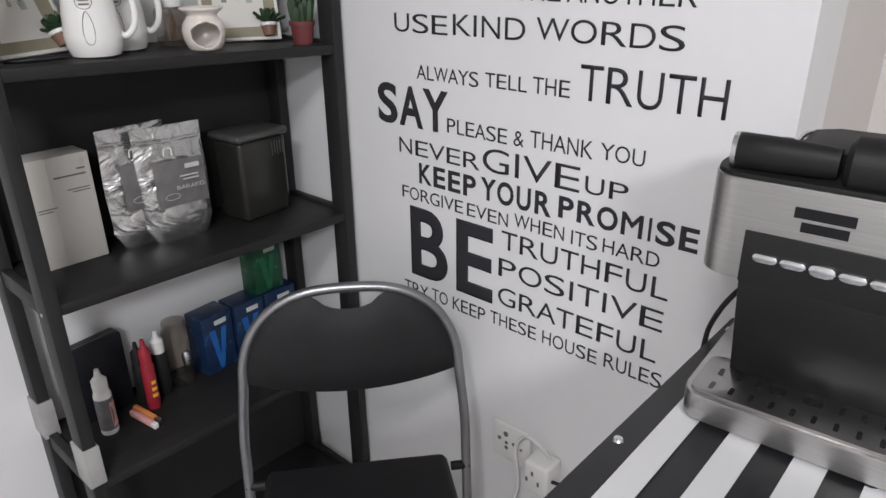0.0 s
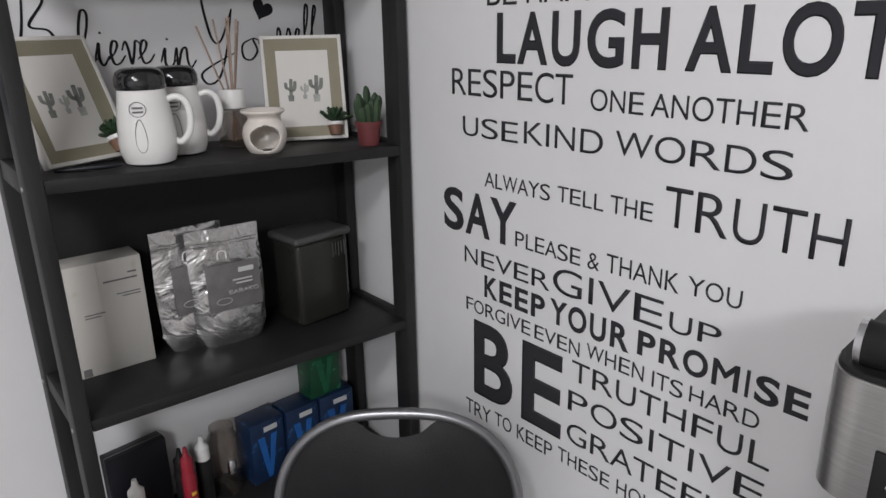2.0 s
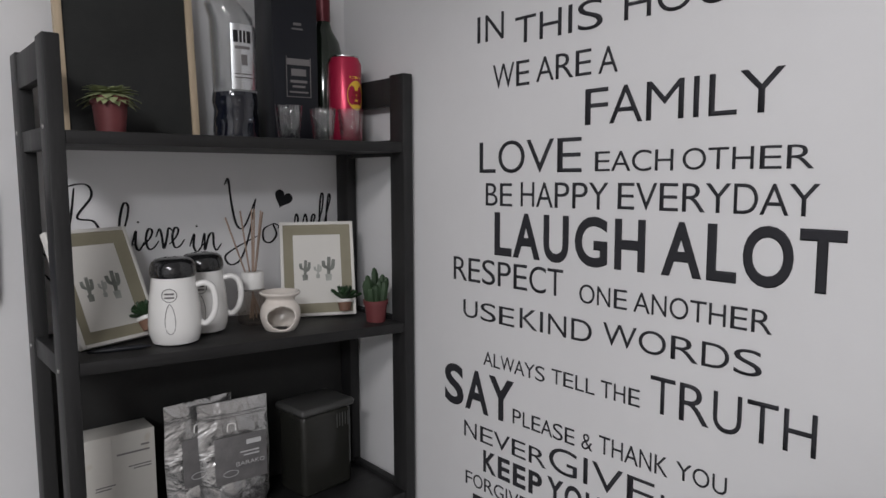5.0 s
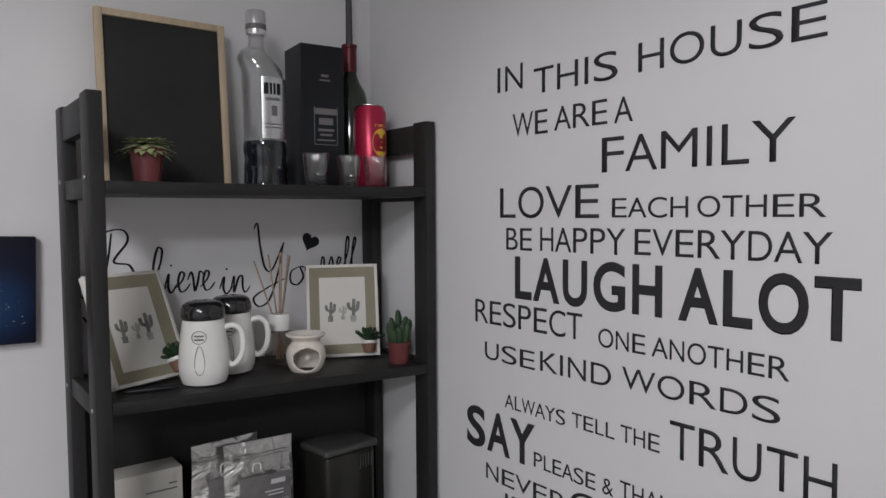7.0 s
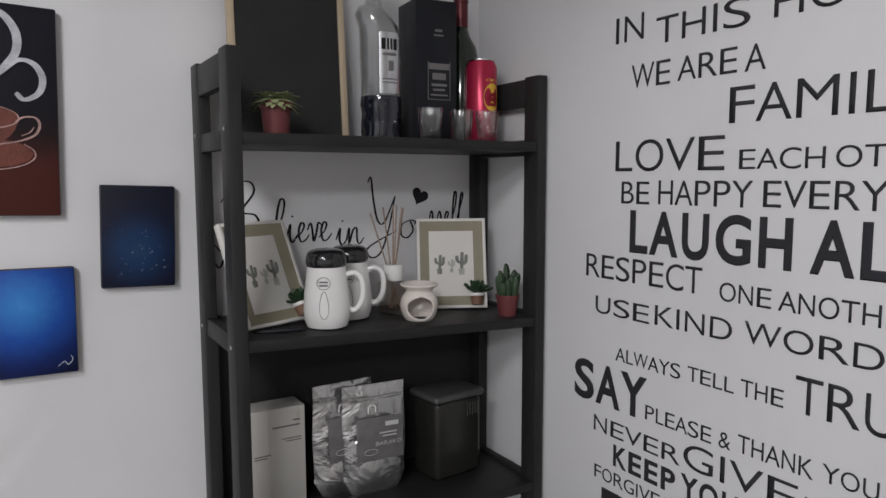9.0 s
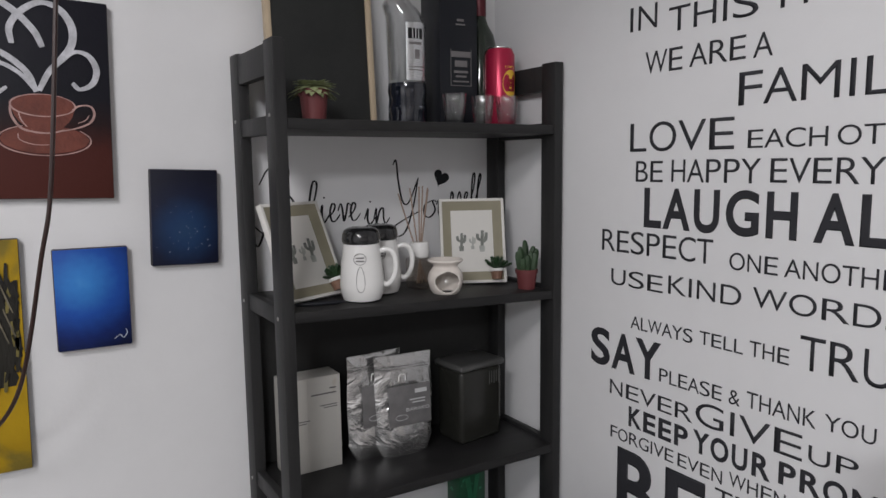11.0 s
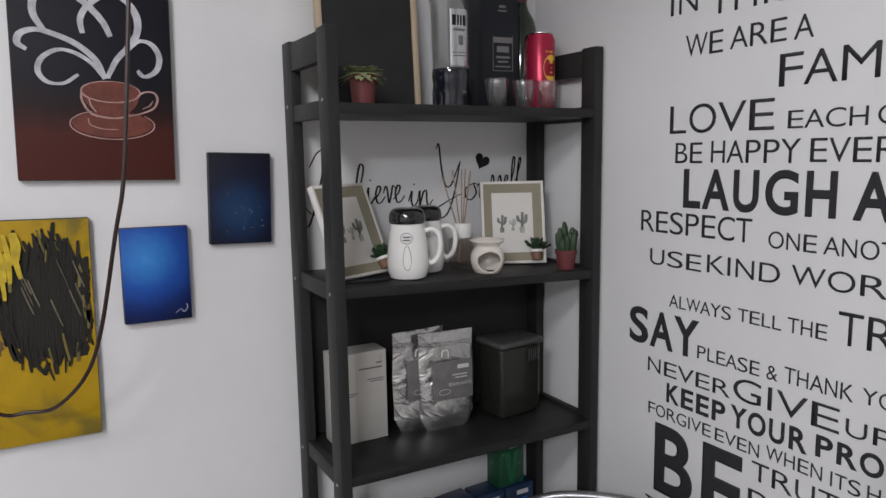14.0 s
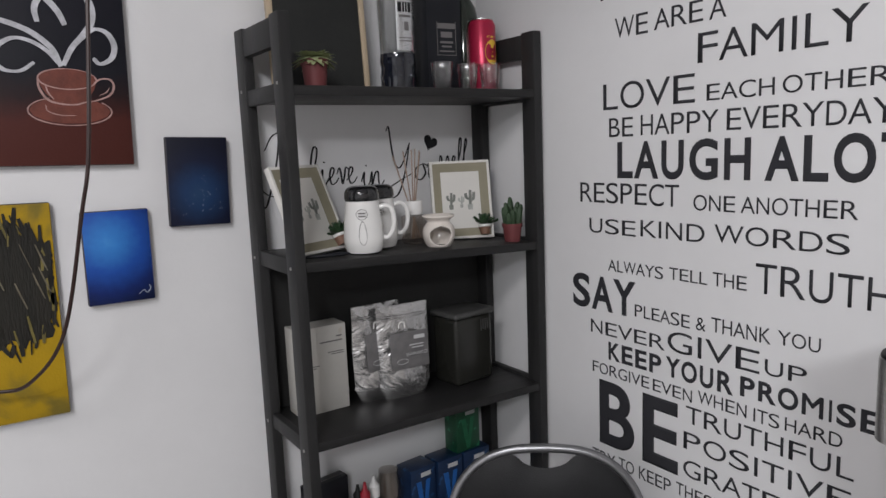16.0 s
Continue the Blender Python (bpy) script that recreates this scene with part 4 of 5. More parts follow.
# ---------------------------------------------------------------- second board
def photo_frame(bl, br, lean, w, h):
    d = (Vector(br) - Vector(bl)).normalized()
    turn = math.degrees(math.atan2(d.y, d.x))
    mid = Vector(bl) + d * w / 2
    t = thing("photo_frame", "white shadow-box frame with khaki mount and cactus print", "picture frame", pose(mid.x, mid.y, shelf_z(1, mid.y) + 0.001, 0, 0, turn) @ pose(0, 0, 0, -lean, 0, 0), "cactus picture frames")
    f = 0.0065
    for x0, x1, z0, z1 in ((-w / 2, -w / 2 + f, 0, h), (w / 2 - f, w / 2, 0, h), (-w / 2 + f, w / 2 - f, 0, f), (-w / 2 + f, w / 2 - f, h - f, h)):
        part("frame_bar", box(x0, x1, -0.011, 0.003, z0, z1, 0.0012), FRAMEWHITE, t)
    a = 0.02
    # mount slopes inward like the lining of a tray
    bm = bmesh.new()
    outer = [(-w / 2 + f, f), (w / 2 - f, f), (w / 2 - f, h - f), (-w / 2 + f, h - f)]
    inner = [(-w / 2 + f + a, f + a), (w / 2 - f - a, f + a), (w / 2 - f - a, h - f - a), (-w / 2 + f + a, h - f - a)]
    vo = [bm.verts.new((x, -0.0095, z)) for x, z in outer]
    vi = [bm.verts.new((x, -0.002, z)) for x, z in inner]
    for i in range(4):
        bm.faces.new((vo[i], vo[(i + 1) % 4], vi[(i + 1) % 4], vi[i]))
    part("mount", bm, KHAKI, t, "khaki sloping mount")
    sheet = part("print_sheet", box(-w / 2 + f + 0.001, w / 2 - f - 0.001, -0.0018, 0.002, f + 0.001, h - f - 0.001), PRINTPAPER, t, "pale print of three cacti")
    cz = h * 0.44
    for dx, s, m, k in ((-0.026, 0.72, PRINTGREY, 0), (0.0, 0.5, PRINTPALE, 1), (0.022, 0.85, PRINTGREY, 2)):
        base = prism([(dx - 0.008 * s, cz), (dx + 0.008 * s, cz), (dx + 0.0065 * s, cz - 0.016 * s), (dx - 0.0065 * s, cz - 0.016 * s)], 0.0005, pose(0, -0.0019, 0))
        part("printed_pot", base, PRINTPALE if k else PRINTGREY, sheet)
        stems = [ribbon([(q.x, q.z) for q in smooth_path(pp, 5)], 0.009 * s, 0.0004, 0.8) for pp in (
            ((dx, 0, cz), (dx + 0.001, 0, cz + 0.02 * s), (dx + 0.002, 0, cz + 0.042 * s)),
            ((dx, 0, cz + 0.014 * s), (dx - 0.01 * s, 0, cz + 0.02 * s), (dx - 0.012 * s, 0, cz + 0.033 * s)),
            ((dx, 0, cz + 0.01 * s), (dx + 0.01 * s, 0, cz + 0.016 * s), (dx + 0.013 * s, 0, cz + 0.036 * s)))]
        part("printed_cactus", moved(joined(*stems), pose(0, -0.0019, 0)), m, sheet)
    at = pose(w / 2 - 0.024, -0.017, f)
    tiny = part("tiny_pot", moved(lathe([(0, 0.0005), (0.011, 0.0005), (0.0145, 0.018), (0, 0.018)], 24), at), BROWNPOT, t, "tiny brown pot with a dark succulent")
    part("pot_rim", moved(lathe([(0.015, 0.018), (0.0165, 0.019), (0.0165, 0.0245), (0.0145, 0.0245), (0, 0.021)], 24), at), WHITEPLASTIC, tiny, "white pot rim")
    r = random.Random(int(w * 1000))
    for k in range(24):
        q = k / 23
        m = at @ pose(0, 0, 0.026) @ pose(0, 0, 0, 0, 0, k * 137.5) @ pose(0, 0, 0, 0, -(14 + 66 * q) + r.uniform(-8, 8), 0)
        part("leaf", moved(leaf(0.034 * (1 - 0.3 * q) * r.uniform(0.85, 1.1), 0.0072, 0.003, -0.1), m), SUCCULENT, tiny)
    return t


photo_frame((0.068, -0.203, 0), (0.131, -0.07, 0), 13, 0.15, 0.195)
photo_frame((0.168, -0.599, 0), (0.113, -0.461, 0), 24, 0.146, 0.198)


def mug(m):
    t = thing("lidded_mug", "white glazed tall mug with a glossy black lid", "mug", m, "white lidded mugs")
    part("mug_body", lathe([(0, 0.002), (0.03, 0.0), (0.039, 0.004), (0.044, 0.018), (0.0455, 0.035), (0.043, 0.07), (0.039, 0.1), (0.0365, 0.119), (0.034, 0.119), (0.034, 0.11), (0, 0.11)], 44), CERAMIC, t)
    part("lid", lathe([(0.0365, 0.1195), (0.0385, 0.122), (0.0395, 0.128), (0.0385, 0.138), (0.035, 0.146), (0.029, 0.1505), (0.02, 0.1525), (0, 0.153)], 44), GLOSSBLACK, t, "glossy black lid")
    part("handle", tube(smooth_path(((0.036, 0, 0.102), (0.053, 0, 0.106), (0.066, 0, 0.096), (0.07, 0, 0.072), (0.065, 0, 0.047), (0.052, 0, 0.033), (0.041, 0, 0.037)), 6), 0.0056, 12), CERAMIC, t)
    bub = part("bubble_outline", moved(tube([(0.0418 * math.sin(a), -0.0418 * math.cos(a), z) for a, z in [(0.3 * math.cos(2 * math.pi * i / 24) - 0.02, 0.091 + 0.0115 * math.sin(2 * math.pi * i / 24)) for i in range(24)]], 0.0006, 5, True), pose(0, 0, 0)), GREYPRINT, t)
    for z in (0.0935, 0.087):
        part("print", arc_patch(0.0422, -12, 10, z - 0.0015, z + 0.0015, False), GREYPRINT, bub)
    part("motif_outline", tube([((0.0448 - 0.03 * abs(z - 0.035) * 0.6) * math.sin(a), -(0.0450 - 0.03 * abs(z - 0.035) * 0.6) * math.cos(a), z) for a, z in [(0.19 * math.cos(2 * math.pi * i / 26) * (1 - 0.25 * math.sin(2 * math.pi * i / 26)), 0.05 + 0.026 * math.sin(2 * math.pi * i / 26)) for i in range(26)]], 0.0006, 5, True), GREYPRINT, t, "plain oval line motif")
    return t


# handles point along the shelf
mug(pose(0.184, -0.456, shelf_z(1, -0.456), 0, 0, 61) @ Matrix.Scale(0.935, 4))
mug(pose(0.118, -0.382, shelf_z(1, -0.382), 0, 0, 62) @ Matrix.Scale(0.935, 4))

diff = thing("reed_diffuser", "glass reed diffuser with a white collar and pale reeds", "diffuser", on(1, 0.105, -0.281))
part("glass_body", box(-0.024, 0.024, -0.024, 0.024, 0.0, 0.068, 0.007, 3), AMBERGLASS, diff)
part("collar", lathe([(0.0135, 0.066), (0.0205, 0.07), (0.021, 0.074), (0.021, 0.098), (0.0195, 0.1015), (0.008, 0.102), (0.0075, 0.09)], 32), WHITEPLASTIC, diff, "white collar")
for a, b in ((-0.062, 0.0), (-0.02, 0.01), (-0.002, -0.02), (0.01, 0.012), (0.02, -0.01), (0.034, 0.006)):
    part("reed", tube(((-a * 0.25, -b * 0.2, 0.012), (a * 0.8, b, 0.222 - abs(a) * 0.25)), 0.0016, 6), REED, diff)

burner = thing("oil_burner", "cream ceramic oil burner with an arched opening", "oil burner", on(1, 0.18, -0.263, 58))
prof = smooth_path(((0.022, 0, 0.002), (0.026, 0, 0.0), (0.033, 0, 0.011), (0.037, 0, 0.029), (0.034, 0, 0.045), (0.026, 0, 0.056), (0.028, 0, 0.0615), (0.036, 0, 0.0675), (0.0365, 0, 0.071), (0.033, 0, 0.0715), (0.022, 0, 0.063), (0.004, 0, 0.061)), 6)
shell = lathe([(q.x, q.z) for q in prof], 120)


def in_arch(c):
    return c.y < 0 and c.z < 0.056 and math.hypot(math.atan2(c.x - 0.006, -c.y) / 0.76, (c.z - 0.0265) / 0.0225) < 1.0


bmesh.ops.delete(shell, geom=[f for f in shell.faces if in_arch(f.calc_center_median())], context="FACES")
bowl = part("bowl", shell, CREAM, burner)
wallthick = bowl.modifiers.new("wall", "SOLIDIFY")
wallthick.thickness, wallthick.offset = 0.003, -1

cactus = thing("potted_cactus", "clustered green cactus in a small red pot", "plant", on(1, 0.206, -0.068))
pot(cactus, 0.0185, 0.0225, 0.044, TERRACOTTA)
rc = random.Random(8)
for k in range(13):
    a = k * 2.4
    rr = 0.0047 * math.sqrt(k)
    hh = 0.072 - rr * 1.2 + rc.uniform(-0.015, 0.012)
    stem = lathe([(0.0055, 0.0), (0.0068, hh * 0.4), (0.0066, hh * 0.8), (0.004, hh * 0.95), (0, hh)], 10)
    for i, v in enumerate(stem.verts):
        v.co.xy *= 1.0 + (0.16 if i % 2 else -0.1)
    part("stem", moved(stem, pose(rr * math.cos(a), rr * math.sin(a), 0.034, rc.uniform(-8, 8) + math.sin(a) * -12, math.cos(a) * 12, 0)), CACTUS, cactus)


pencil = thing("pen", "dark pen lying on the shelf board", "pen", pose(0.205, -0.55, shelf_z(1, -0.55) + 0.0045, 0, 0, 70) @ pose(0, 0, 0, 0, -1.8, 0))
part("barrel", moved(lathe([(0, -0.045), (0.0035, -0.045), (0.004, -0.04), (0.004, 0.03), (0.0015, 0.045), (0, 0.046)], 12), pose(0, 0, 0, 0, 90, 0)), CARTONBLACK, pencil)

# ---------------------------------------------------------------- third board
carton2 = thing("cream_carton", "upright cream carton with small grey print", "box", on(2, 0.102, -0.533, FACE))
part("carton_body", box(-0.06, 0.06, 0.0, 0.06, 0.0, 0.196, 0.0015), CARTONCREAM, carton2)
bars(carton2, ((-0.004, 0.05, 0.158, 0.161), (0.036, 0.05, 0.168, 0.171), (0.014, 0.052, 0.134, 0.136), (0.022, 0.052, 0.129, 0.131), (-0.04, -0.008, 0.108, 0.11), (-0.04, -0.015, 0.103, 0.105)), GREYPRINT, -0.0002)
part("corner_mark", box(-0.057, -0.044, -0.0007, -0.0002, 0.002, 0.016), GREYPRINT, carton2)
part("flap_crease", box(-0.0115, -0.0105, -0.0006, 0.0, 0.0, 0.196), CARTONCREAM, carton2)


def pouch(m, w, h, seed):
    """A stand-up foil pouch: swollen towards its foot, flat and crimped at the seal."""
    t = thing("foil_pouch", "crinkled clear-front silver coffee pouch with grey label", "pouch", m, "silver coffee pouches")
    nx, nz = 26, 34
    rnd = random.Random(seed)
    off = rnd.uniform(0, 50)
    bm = bmesh.new()
    sides = []
    for s in (-1, 1):
        grid = []
        for j in range(nz + 1):
            v = j / nz
            row = []
            for i in range(nx + 1):
                u = i / nx * 2 - 1
                belly = 0.024 * (1 - abs(u) ** 2.6) * max(0.0, 1 - v) ** 0.55 * min(1, 0.35 + v * 5)
                crease = noise.noise(Vector((u * 2.4 + off, s * 3.0, v * 4.5))) * 0.0042 + noise.noise(Vector((u * 6 + off, s * 7.0, v * 10))) * 0.0012
                fade = (1 - u ** 4) * min(1.0, (1 - v) * 4)
                lift = 0.034 * max(0.0, (abs(u) - 0.74) / 0.26) * max(0, 0.2 - v) / 0.2
                row.append(bm.verts.new((u * w / 2 * (1 - 0.02 * math.sin(v * 9)), s * (belly + 0.0006) + s * crease * fade, v * h + lift)))
            grid.append(row)
        for j in range(nz):
            for i in range(nx):
                q = (grid[j][i], grid[j][i + 1], grid[j + 1][i + 1], grid[j + 1][i])
                bm.faces.new(q if s < 0 else q[::-1])
        sides.append(grid)
    a, b = sides
    for i in range(nx):
        bm.faces.new((a[0][i + 1], a[0][i], b[0][i], b[0][i + 1]))
        bm.faces.new((a[nz][i], a[nz][i + 1], b[nz][i + 1], b[nz][i]))
    for j in range(nz):
        bm.faces.new((a[j][0], a[j + 1][0], b[j + 1][0], b[j][0]))
        bm.faces.new((a[j + 1][nx], a[j][nx], b[j][nx], b[j + 1][nx]))
    part("foil", bm, FOIL, t)
    for z in (h * 0.86, h * 0.885):
        part("zip_ridge", box(-w / 2 + 0.009, w / 2 - 0.009, -0.0115, -0.008, z, z + 0.002, 0.0006), FOIL, t)
    lab = part("label", moved(box(-w * 0.33, w * 0.4, -0.001, 0.0, h * 0.33, h * 0.72, 0.0004), pose(0, -0.029, 0) @ pose(0, 0, 0, -2.5, 0, 0)), GREYLABEL, t, "grey label with pale print")
    bars(lab, ((0.012, 0.04, h * 0.645, h * 0.685), (0.0, 0.036, h * 0.58, h * 0.592), (0.006, 0.036, h * 0.55, h * 0.562)), PALEPRINT, -0.033)
    word("BARAKO", -0.008, w * 0.345, h * 0.47, h * 0.505, PALEPRINT, lab, False, -0.0318)
    part("cup_drawing", moved(tube([(0.014 * math.cos(2 * math.pi * i / 20) - 0.018, 0, 0.006 * math.sin(2 * math.pi * i / 20) + h * 0.42) for i in range(20)], 0.0006, 5, True), pose(0, -0.0315, 0)), PALEPRINT, lab)
    part("hang_loop", moved(tube(smooth_path([(-0.008, 0, 0), (-0.006, 0, 0.013), (0.006, 0, 0.013), (0.008, 0, 0)], 6), 0.0013, 6), pose(-0.01, -0.018, h * 0.76)), WHITEPLASTIC, t)
    return t


pouch(on(2, 0.09, -0.389, FACE + 4), 0.132, 0.226, 1)
pouch(on(2, 0.118, -0.335, FACE - 4), 0.134, 0.222, 2)

bin_ = thing("storage_canister", "dark smoky square plastic canister with frosted lid", "canister", on(2, 0.106, -0.154, FACE + 6))
part("canister_body", box(-0.061, 0.061, -0.045, 0.045, 0.0, 0.17, 0.012, 4), SMOKE, bin_)
part("lid", box(-0.066, 0.066, -0.05, 0.05, 0.168, 0.184, 0.0075, 3), SMOKELID, bin_, "frosted grey lid")
for k in range(5):
    part("grip_rib", box(0.02 + k * 0.007, 0.022 + k * 0.007, -0.0465, -0.0445, 0.128 + 0.003 * (k % 2), 0.158, 0.0006), SMOKELID, bin_)

# ---------------------------------------------------------------- fourth board
case = thing("black_case", "plain black upright box", "box", on(3, 0.062, -0.522, FACE + 8))
part("case_body", box(-0.055, 0.055, 0.0, 0.035, 0.0, 0.165, 0.002), CARTONBLACK, case)
part("case_lid_seam", box(-0.0553, 0.0553, 0.014, 0.016, 0.001, 0.1655), GREYPRINT, case)


def dropper(name, label, m, r, h, body, cap, wrap=None):
    t = thing(name, label, "bottle", m)
    part("bottle_body", lathe([(0, 0), (r * 0.92, 0), (r, 0.003), (r, h * 0.62), (r * 0.7, h * 0.68), (r * 0.66, h * 0.7), (0, h * 0.7)], 24), body, t)
    part("cap", lathe([(r * 0.86, h * 0.66), (r * 0.86, h * 0.84), (r * 0.4, h * 0.9), (r * 0.26, h), (0, h)], 24), cap, t)
    if wrap:
        part("label", lathe([(r * 1.01, h * 0.08), (r * 1.02, h * 0.1), (r * 1.02, h * 0.55), (r * 1.01, h * 0.57)], 24), wrap, t, "printed wrap label")
        part("label_stripe", arc_patch(r * 1.04, 10, 70, h * 0.12, h * 0.5, False), PINKISH, t)
    return t


dropper("liquid_bottle", "small grey-labelled bottle with a white dropper cap", on(3, 0.118, -0.548), 0.0165, 0.142, WHITEPLASTIC, WHITEPLASTIC, GREYLABEL)
dropper("dark_bottle", "small dark bottle with a black cap", on(3, 0.07, -0.452), 0.014, 0.14, BLKPLASTIC, BLKPLASTIC)
dropper("white_capped_bottle", "small dark bottle with a white cap", on(3, 0.07, -0.408), 0.0155, 0.15, BLKPLASTIC, WHITEPLASTIC)
redb = dropper("red_bottle", "slim red bottle with yellow print", on(3, 0.105, -0.45), 0.0135, 0.16, REDPLASTIC, REDPLASTIC)
for z in (0.03, 0.045, 0.06):
    part("print", arc_patch(0.0139, -30 + z * 300, 30, z, z + 0.008, False), YELLOWPRINT, redb)
for k, (dx, dy) in enumerate(((0.0, 0.0), (0.01, 0.012))):
    lt = thing("lighter", "pink and orange pocket lighter lying flat", "lighter", pose(0.14 - dx, -0.49 + dy, shelf_z(3, -0.49) + 0.0072, 0, 0, 8), "two pocket lighters")
    part("lighter_body", box(-0.042, 0.028, -0.0055, 0.0055, -0.0065, 0.0065, 0.003), ORANGE if k else PINKISH, lt)
    part("lighter_head", box(0.0285, 0.042, -0.005, 0.005, -0.006, 0.006, 0.002), STEEL if k else WHITEPLASTIC, lt)
jar = thing("smoky_jar", "smoky glass jar with a steel clip", "jar", on(3, 0.06, -0.362))
part("jar_body", lathe([(0, 0), (0.027, 0), (0.029, 0.004), (0.029, 0.125), (0.024, 0.135), (0.024, 0.15), (0, 0.15)], 28), AMBERGLASS, jar)
part("steel_clip", lathe([(0.0085, 0.0), (0.0095, 0.02), (0.006, 0.03), (0, 0.031)], 16, 0.0, -0.036, 0.06), CHROME, jar)


def small_carton(label, m, w, d, h, mat, flash, z_off=0.0):
    t = thing("printed_carton", label, "box", m, "printed cartons on the lower board")
    part("carton_body", box(-w / 2, w / 2, 0, d, 0, h, 0.0012), mat, t)
    part("front_flash", prism([(-w * 0.3, h * 0.75), (-w * 0.1, h * 0.75), (0.0, h * 0.3), (w * 0.1, h * 0.75), (w * 0.28, h * 0.75), (w * 0.05, h * 0.05), (-w * 0.08, h * 0.05)], 0.0005, pose(0, -0.0003, 0)), flash, t)
    part("print", box(-w * 0.1, w * 0.3, -0.0008, -0.0002, h * 0.82, h * 0.9), PALEPRINT, t)
    return t


FLASHBLUE = material("bright_blue_print", (0.02, 0.11, 0.36), 0.35, vary=0.2, scale=30)
FLASHGREEN = material("bright_green_print", (0.02, 0.14, 0.065), 0.35, vary=0.3, scale=40)
small_carton("dark blue printed carton standing on the lower board", on(3, 0.085, -0.276, FACE + 6), 0.078, 0.06, 0.14, CARTONBLUE, FLASHBLUE)
small_carton("dark blue printed carton standing on the lower board", on(3, 0.083, -0.192, FACE + 3), 0.078, 0.06, 0.14, CARTONBLUE, FLASHBLUE)
small_carton("dark blue printed carton under the green one", on(3, 0.08, -0.105, FACE), 0.084, 0.06, 0.14, CARTONBLUE, FLASHBLUE)
small_carton("green printed carton stacked on a blue one", on(3, 0.072, -0.124, FACE + 4, 0.1405), 0.078, 0.05, 0.118, CARTONGREEN, FLASHGREEN)

# ---------------------------------------------------------------- folding chair
chair = thing("folding_chair", "folding chair with grey metal tube and black padded seat", "chair", pose(0.4735, -0.2195, GROUND, 0, 0, 50) @ Matrix.Diagonal((0.965, 1, 1, 1)))
HT = 0.812


def back_y(z):
    return 0.0 - (HT - z) * 0.2


ringpts = []
for t in range(0, 181, 10):
    c, s = math.cos(radians(t)), math.sin(radians(t))
    z = HT - 0.008 - 0.17 + 0.17 * abs(s) ** 0.9
    ringpts.append((0.205 * (abs(c) ** 0.75) * (1 if c > 0 else -1), back_y(z), z))
legs_r = [(0.213, back_y(z), z) for z in (0.012, 0.25, 0.45, 0.54)]
legs_l = [(-0.213, back_y(z), z) for z in (0.54, 0.45, 0.25, 0.012)]
part("back_tube", tube(smooth_path(legs_r + ringpts + legs_l, 4), 0.0095, 14), TUBE, chair, "grey metal tube frame")
pad = bmesh.new()
rows = []
N = 28
for side in (0, 1):
    grid = []
    for j in range(13):
        v = j / 12
        row = []
        for i in range(N + 1):
            u = i / N * 2 - 1
            top = HT - 0.182 + 0.17 * max(0.0, 1 - abs(u * 0.985) ** 2.667) ** 0.45
            if abs(u) < 0.3:
                top -= 0.034 * (1 - (u / 0.3) ** 2) ** 0.5
            low = HT - 0.172 - 0.028 * (1 - u * u)
            z = low + (top - low) * v
            bulge = 0.011 * (1 - abs(2 * v - 1) ** 3) * (1 - u ** 6)
            row.append(pad.verts.new((u * 0.203, back_y(z) + (0.0 - 0.004 * (1 - u * u)) + (bulge if side else -bulge), z)))
        grid.append(row)
    for j in range(12):
        for i in range(N):
            q = (grid[j][i], grid[j][i + 1], grid[j + 1][i + 1], grid[j + 1][i])
            pad.faces.new(q if not side else q[::-1])
    rows.append(grid)
a, b = rows
for i in range(N):
    pad.faces.new((a[0][i], b[0][i], b[0][i + 1], a[0][i + 1]))
    pad.faces.new((a[12][i + 1], b[12][i + 1], b[12][i], a[12][i]))
bmesh.ops.recalc_face_normals(pad, faces=pad.faces[:])
part("backrest", pad, LEATHERETTE, chair, "black padded backrest with a grip cut-out")
seat = box(-0.185, 0.185, -0.5, -0.112, 0.475, 0.508, 0.014, 3)
for v in seat.verts:
    k = max(0.0, (v.co.y + 0.24) / 0.13)
    v.co.x *= 1 - 0.12 * k * k
    v.co.z += 0.006 * (1 - (v.co.x / 0.19) ** 2)
part("seat", seat, LEATHERETTE, chair, "black padded seat")
rear = smooth_path(((0.195, -0.34, 0.468), (0.195, -0.12, 0.26), (0.195, 0.06, 0.012)), 5)
part("rear_leg", tube(rear, 0.0105, 12), TUBE, chair)
part("rear_leg", tube([(-p.x, p.y, p.z) for p in rear], 0.0105, 12), TUBE, chair)
part("seat_rail", tube(((-0.2, -0.3, 0.468), (0.2, -0.3, 0.468)), 0.009, 10), TUBE, chair)
part("foot_bar", tube(((-0.2, -0.105, 0.25), (0.2, -0.105, 0.25)), 0.008, 10), TUBE, chair)
for x, y in ((0.213, back_y(0.0)), (-0.213, back_y(0.0)), (0.195, 0.068), (-0.195, 0.068)):
    part("rubber_foot", lathe([(0, 0), (0.016, 0), (0.016, 0.02), (0.0125, 0.032), (0, 0.032)], 16, x, y), BLKPLASTIC, chair)
for x in (0.2, -0.2):
    part("pivot", moved(lathe([(0, -0.018), (0.009, -0.018), (0.009, 0.018), (0, 0.018)], 14), pose(x, back_y(0.44) + 0.0, 0.44, 0, 90, 0)), BLKPLASTIC, chair)

